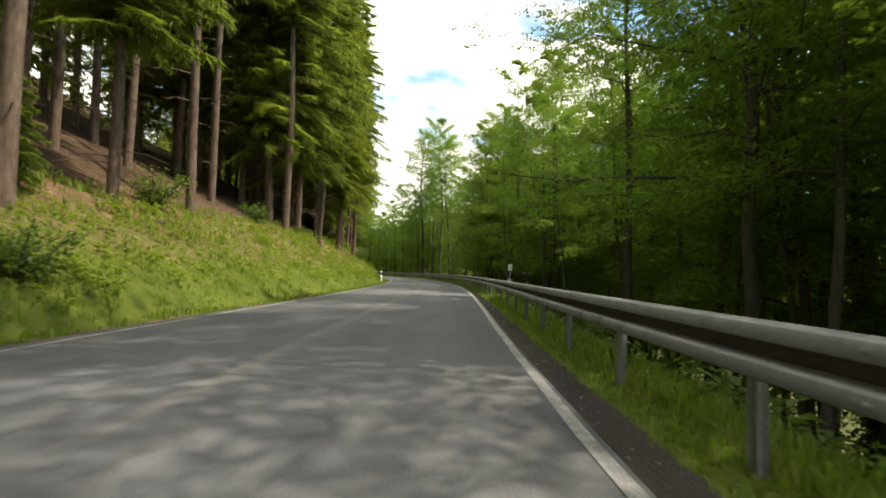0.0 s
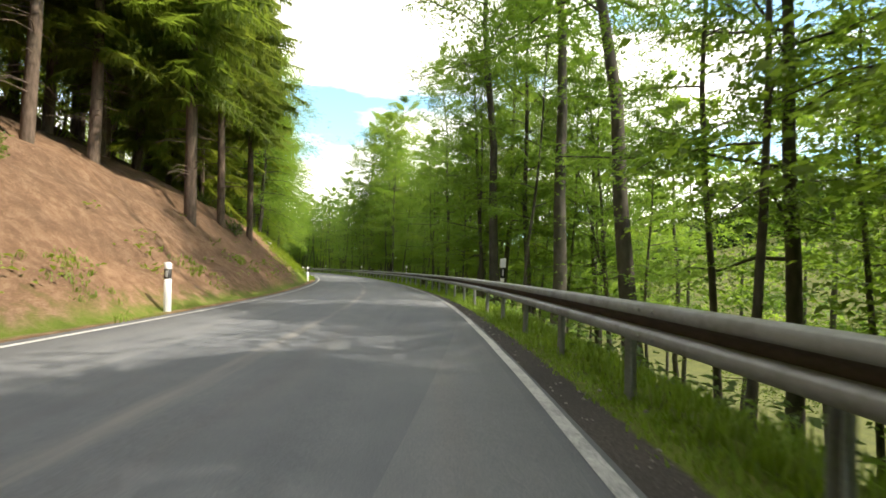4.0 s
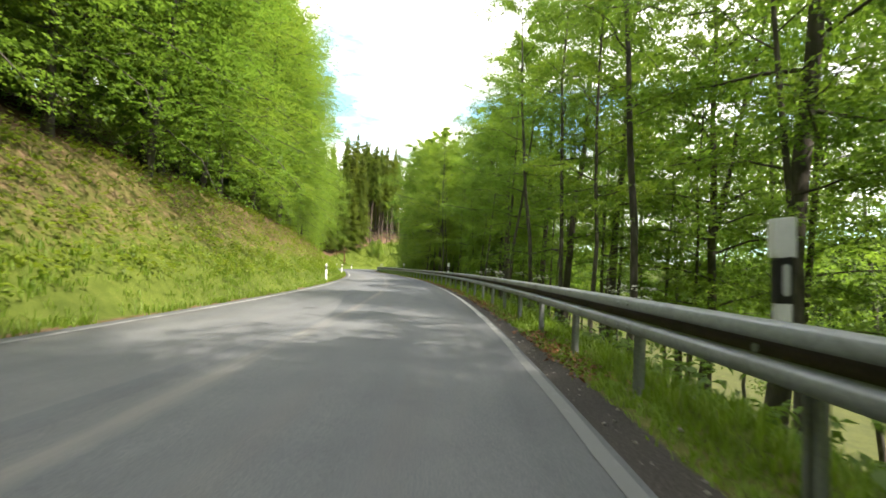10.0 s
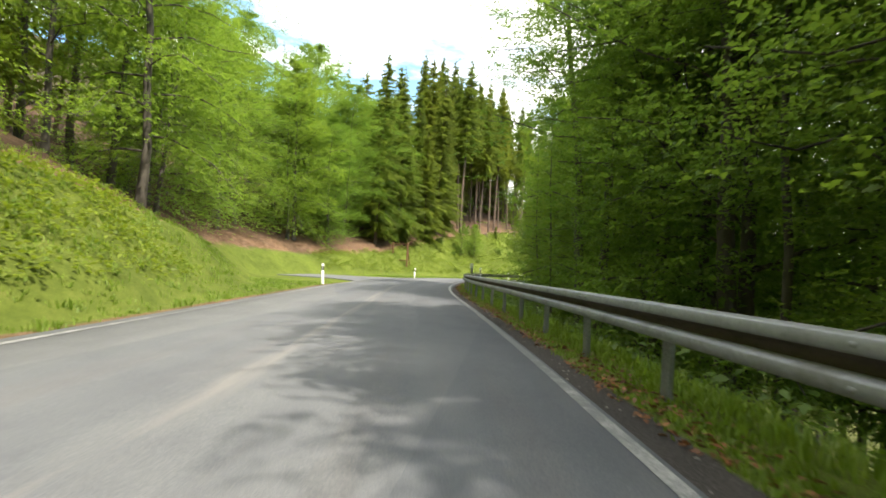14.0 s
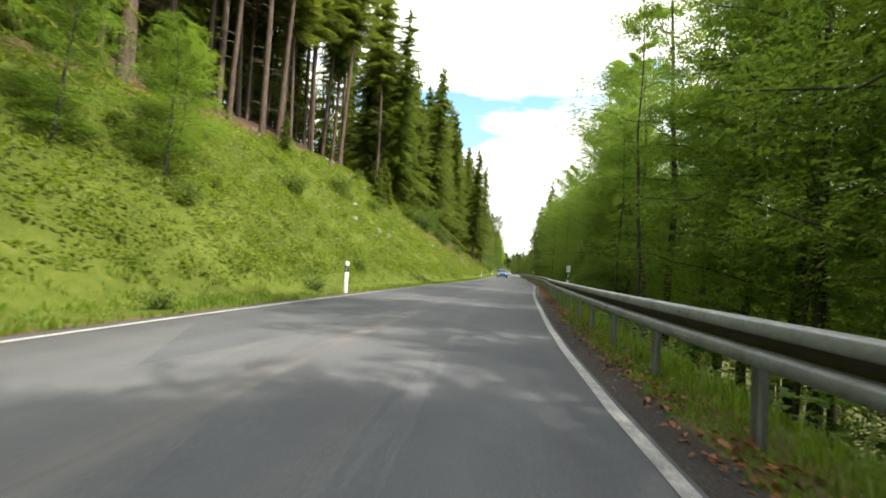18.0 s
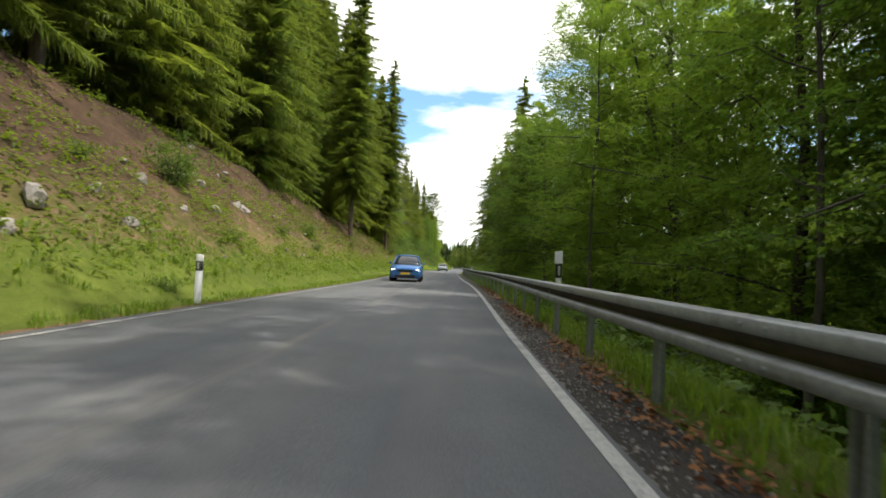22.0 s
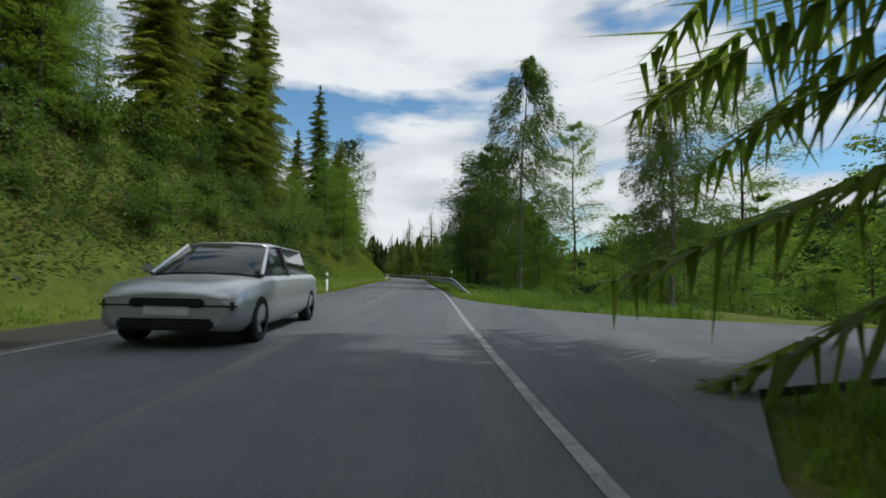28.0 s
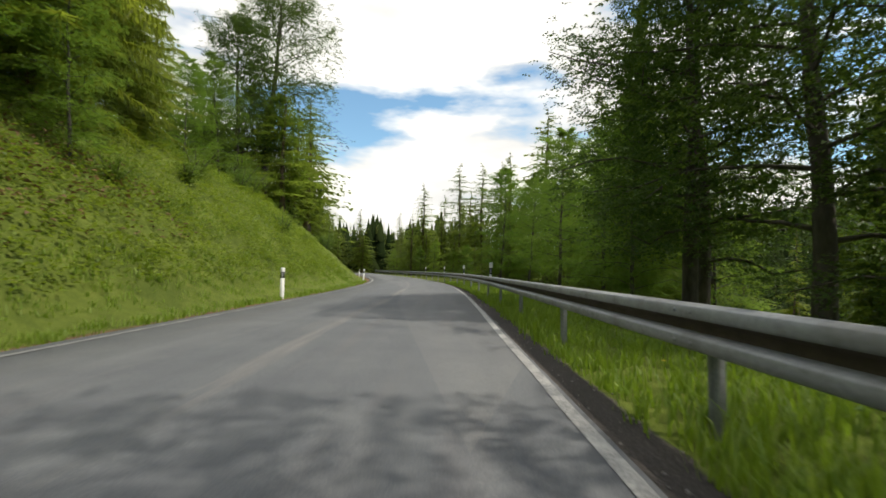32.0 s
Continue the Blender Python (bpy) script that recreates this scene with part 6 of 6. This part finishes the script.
                bag.add(v, [[k, k + 1, k + 26, k + 25] for k in range(24)])
            part("tyre", bag.mesh("tyre", True), M_RUBBER, wheel)
            bag = Bag()
            v = [(sg * 0.05, 0, 0)] + [(sg * (0.075 if k % 4 < 2 else 0.03), 0.2 * math.cos(k * math.pi / 10), 0.2 * math.sin(k * math.pi / 10)) for k in range(20)]
            bag.add(v, None, [[0, k + 1, (k + 1) % 20 + 1] for k in range(20)])
            part("rim", bag.mesh("rim"), M_ALLOY, wheel)
    x, y, u = (float(v) for v in road_xy(s, lat))
    root.matrix_basis = pose(x, y, 0.012, 0, 0, math.degrees(u) + 1.0)
    return root


car(M_CARBLUE, M_PLATE, 345.0, -3.55, 4.0, 1.50, False, "blue hatchback with lit headlights on the road", True)
car(M_CARSILVER, M_PLATEWHITE, 412.0, -3.9, 4.6, 1.42, True, "silver estate car on the far lane of the road", False)


def gravel():
    """Loose stones on the shoulder."""
    r = np.random.default_rng(77)
    n = 20000
    s = np.concatenate([r.uniform(-10, 500, 5000), r.uniform(280, 395, 15000)])
    lat = 0.14 + np.abs(r.normal(0, 0.36, n))
    keep = ~((s > 404) & (s < 428)) & (lat < 1.1)
    s, lat = s[keep], lat[keep]
    n = len(s)
    x, y, _ = road_xy(s, lat)
    z = land(s, lat)
    k = 0.008 + 0.016 * r.uniform(0, 1, n) ** 3
    base = np.array([(1, 0, 0), (0, 1, 0), (-1, 0, 0), (0, -1, 0), (0, 0, 0.7), (0, 0, -0.6)], float)
    v = base[None] * r.uniform(0.6, 1.4, (n, 6, 1)) * k[:, None, None] + np.stack([x, y, z + 0.004], 1)[:, None]
    t = np.array([(0, 1, 4), (1, 2, 4), (2, 3, 4), (3, 0, 4), (1, 0, 5), (2, 1, 5), (3, 2, 5), (0, 3, 5)])
    me = mesh_of("gravel", v.reshape(-1, 3), (np.arange(n)[:, None, None] * 6 + t[None]).reshape(-1, 3))
    tagged(part("gravel", me, M_STONE), "loose grey gravel on the dark shoulder", "gravel", kind="stuff")


gravel()


def slope_herbs(name, s0, s1, lat0, lat1, per_m2, leaf, tall, label):
    """Leafy plants on the valley side behind the rail."""
    r = np.random.default_rng(int(s0 + 91))
    n = int((s1 - s0) * (lat1 - lat0) * per_m2)
    s, lat = r.uniform(s0, s1, n), r.uniform(lat0, lat1, n)
    keep = (wavy(s, lat, 0.9, 5.0) > -0.25) & ~no_apron(s, lat)
    s, lat = s[keep], lat[keep]
    n = len(s)
    x, y, _ = road_xy(s, lat)
    z = land(s, lat)
    bag = Bag()
    hgt = tall * (0.5 + 0.7 * np.abs(wavy(s, lat, 1.3, 3.0)))
    for g in range(7):
        p = np.stack([x, y, z], 1) + np.stack([r.normal(0, 0.15, n), r.normal(0, 0.15, n), hgt * r.uniform(0.2, 1.0, n)], 1)
        way = np.stack([r.normal(0, 1, n), r.normal(0, 1, n), r.normal(0.05, 0.3, n)], 1)
        kites(bag, p, way, np.array([[0, 0, 1.0]]) + r.normal(0, 0.25, (n, 3)), leaf * r.uniform(0.6, 1.3, n), leaf * 0.6)
    tagged(part(name, bag.mesh(name), M_BUSH), label, "undergrowth", kind="stuff")


slope_herbs("slope_herbs", -10, 395, 1.5, 4.5, 9, 0.14, 0.55, "leafy plants on the slope behind the guard rail")
slope_herbs("slope_herbs", -12, 390, 4.5, 12, 3, 0.20, 0.5, "leafy undergrowth on the forest floor")
slope_herbs("slope_herbs", 428, 500, 2.2, 6.5, 4, 0.16, 0.5, "leafy plants in the long grass behind the guard rail")


def leaf_litter():
    """Last year's leaves lying along the shoulder."""
    r = np.random.default_rng(9)
    n = 16000
    s, lat = np.concatenate([r.uniform(214, 345, 10000), r.uniform(150, 215, 6000)]), 0.62 + r.normal(0, 0.17, n)
    keep = (lat > 0.32) & (wavy(s, lat, 0.7, 4.0) > -0.3)
    s, lat = s[keep], lat[keep]
    n = len(s)
    x, y, _ = road_xy(s, lat)
    bag = Bag()
    a = r.uniform(0, 6.28, n)
    kites(bag, np.stack([x, y, land(s, lat) + r.uniform(0.012, 0.05, n)], 1), np.stack([np.cos(a), np.sin(a), r.normal(0, 0.25, n)], 1), np.array([[0, 0, 1.0]]) + r.normal(0, 0.35, (n, 3)), 0.07 * r.uniform(0.7, 1.3, n), 0.045)
    tagged(part("leaf_litter", bag.mesh("leaf_litter"), M_LITTER), "dry red-brown leaves lying on the verge", "leaf litter", kind="stuff")


leaf_litter()
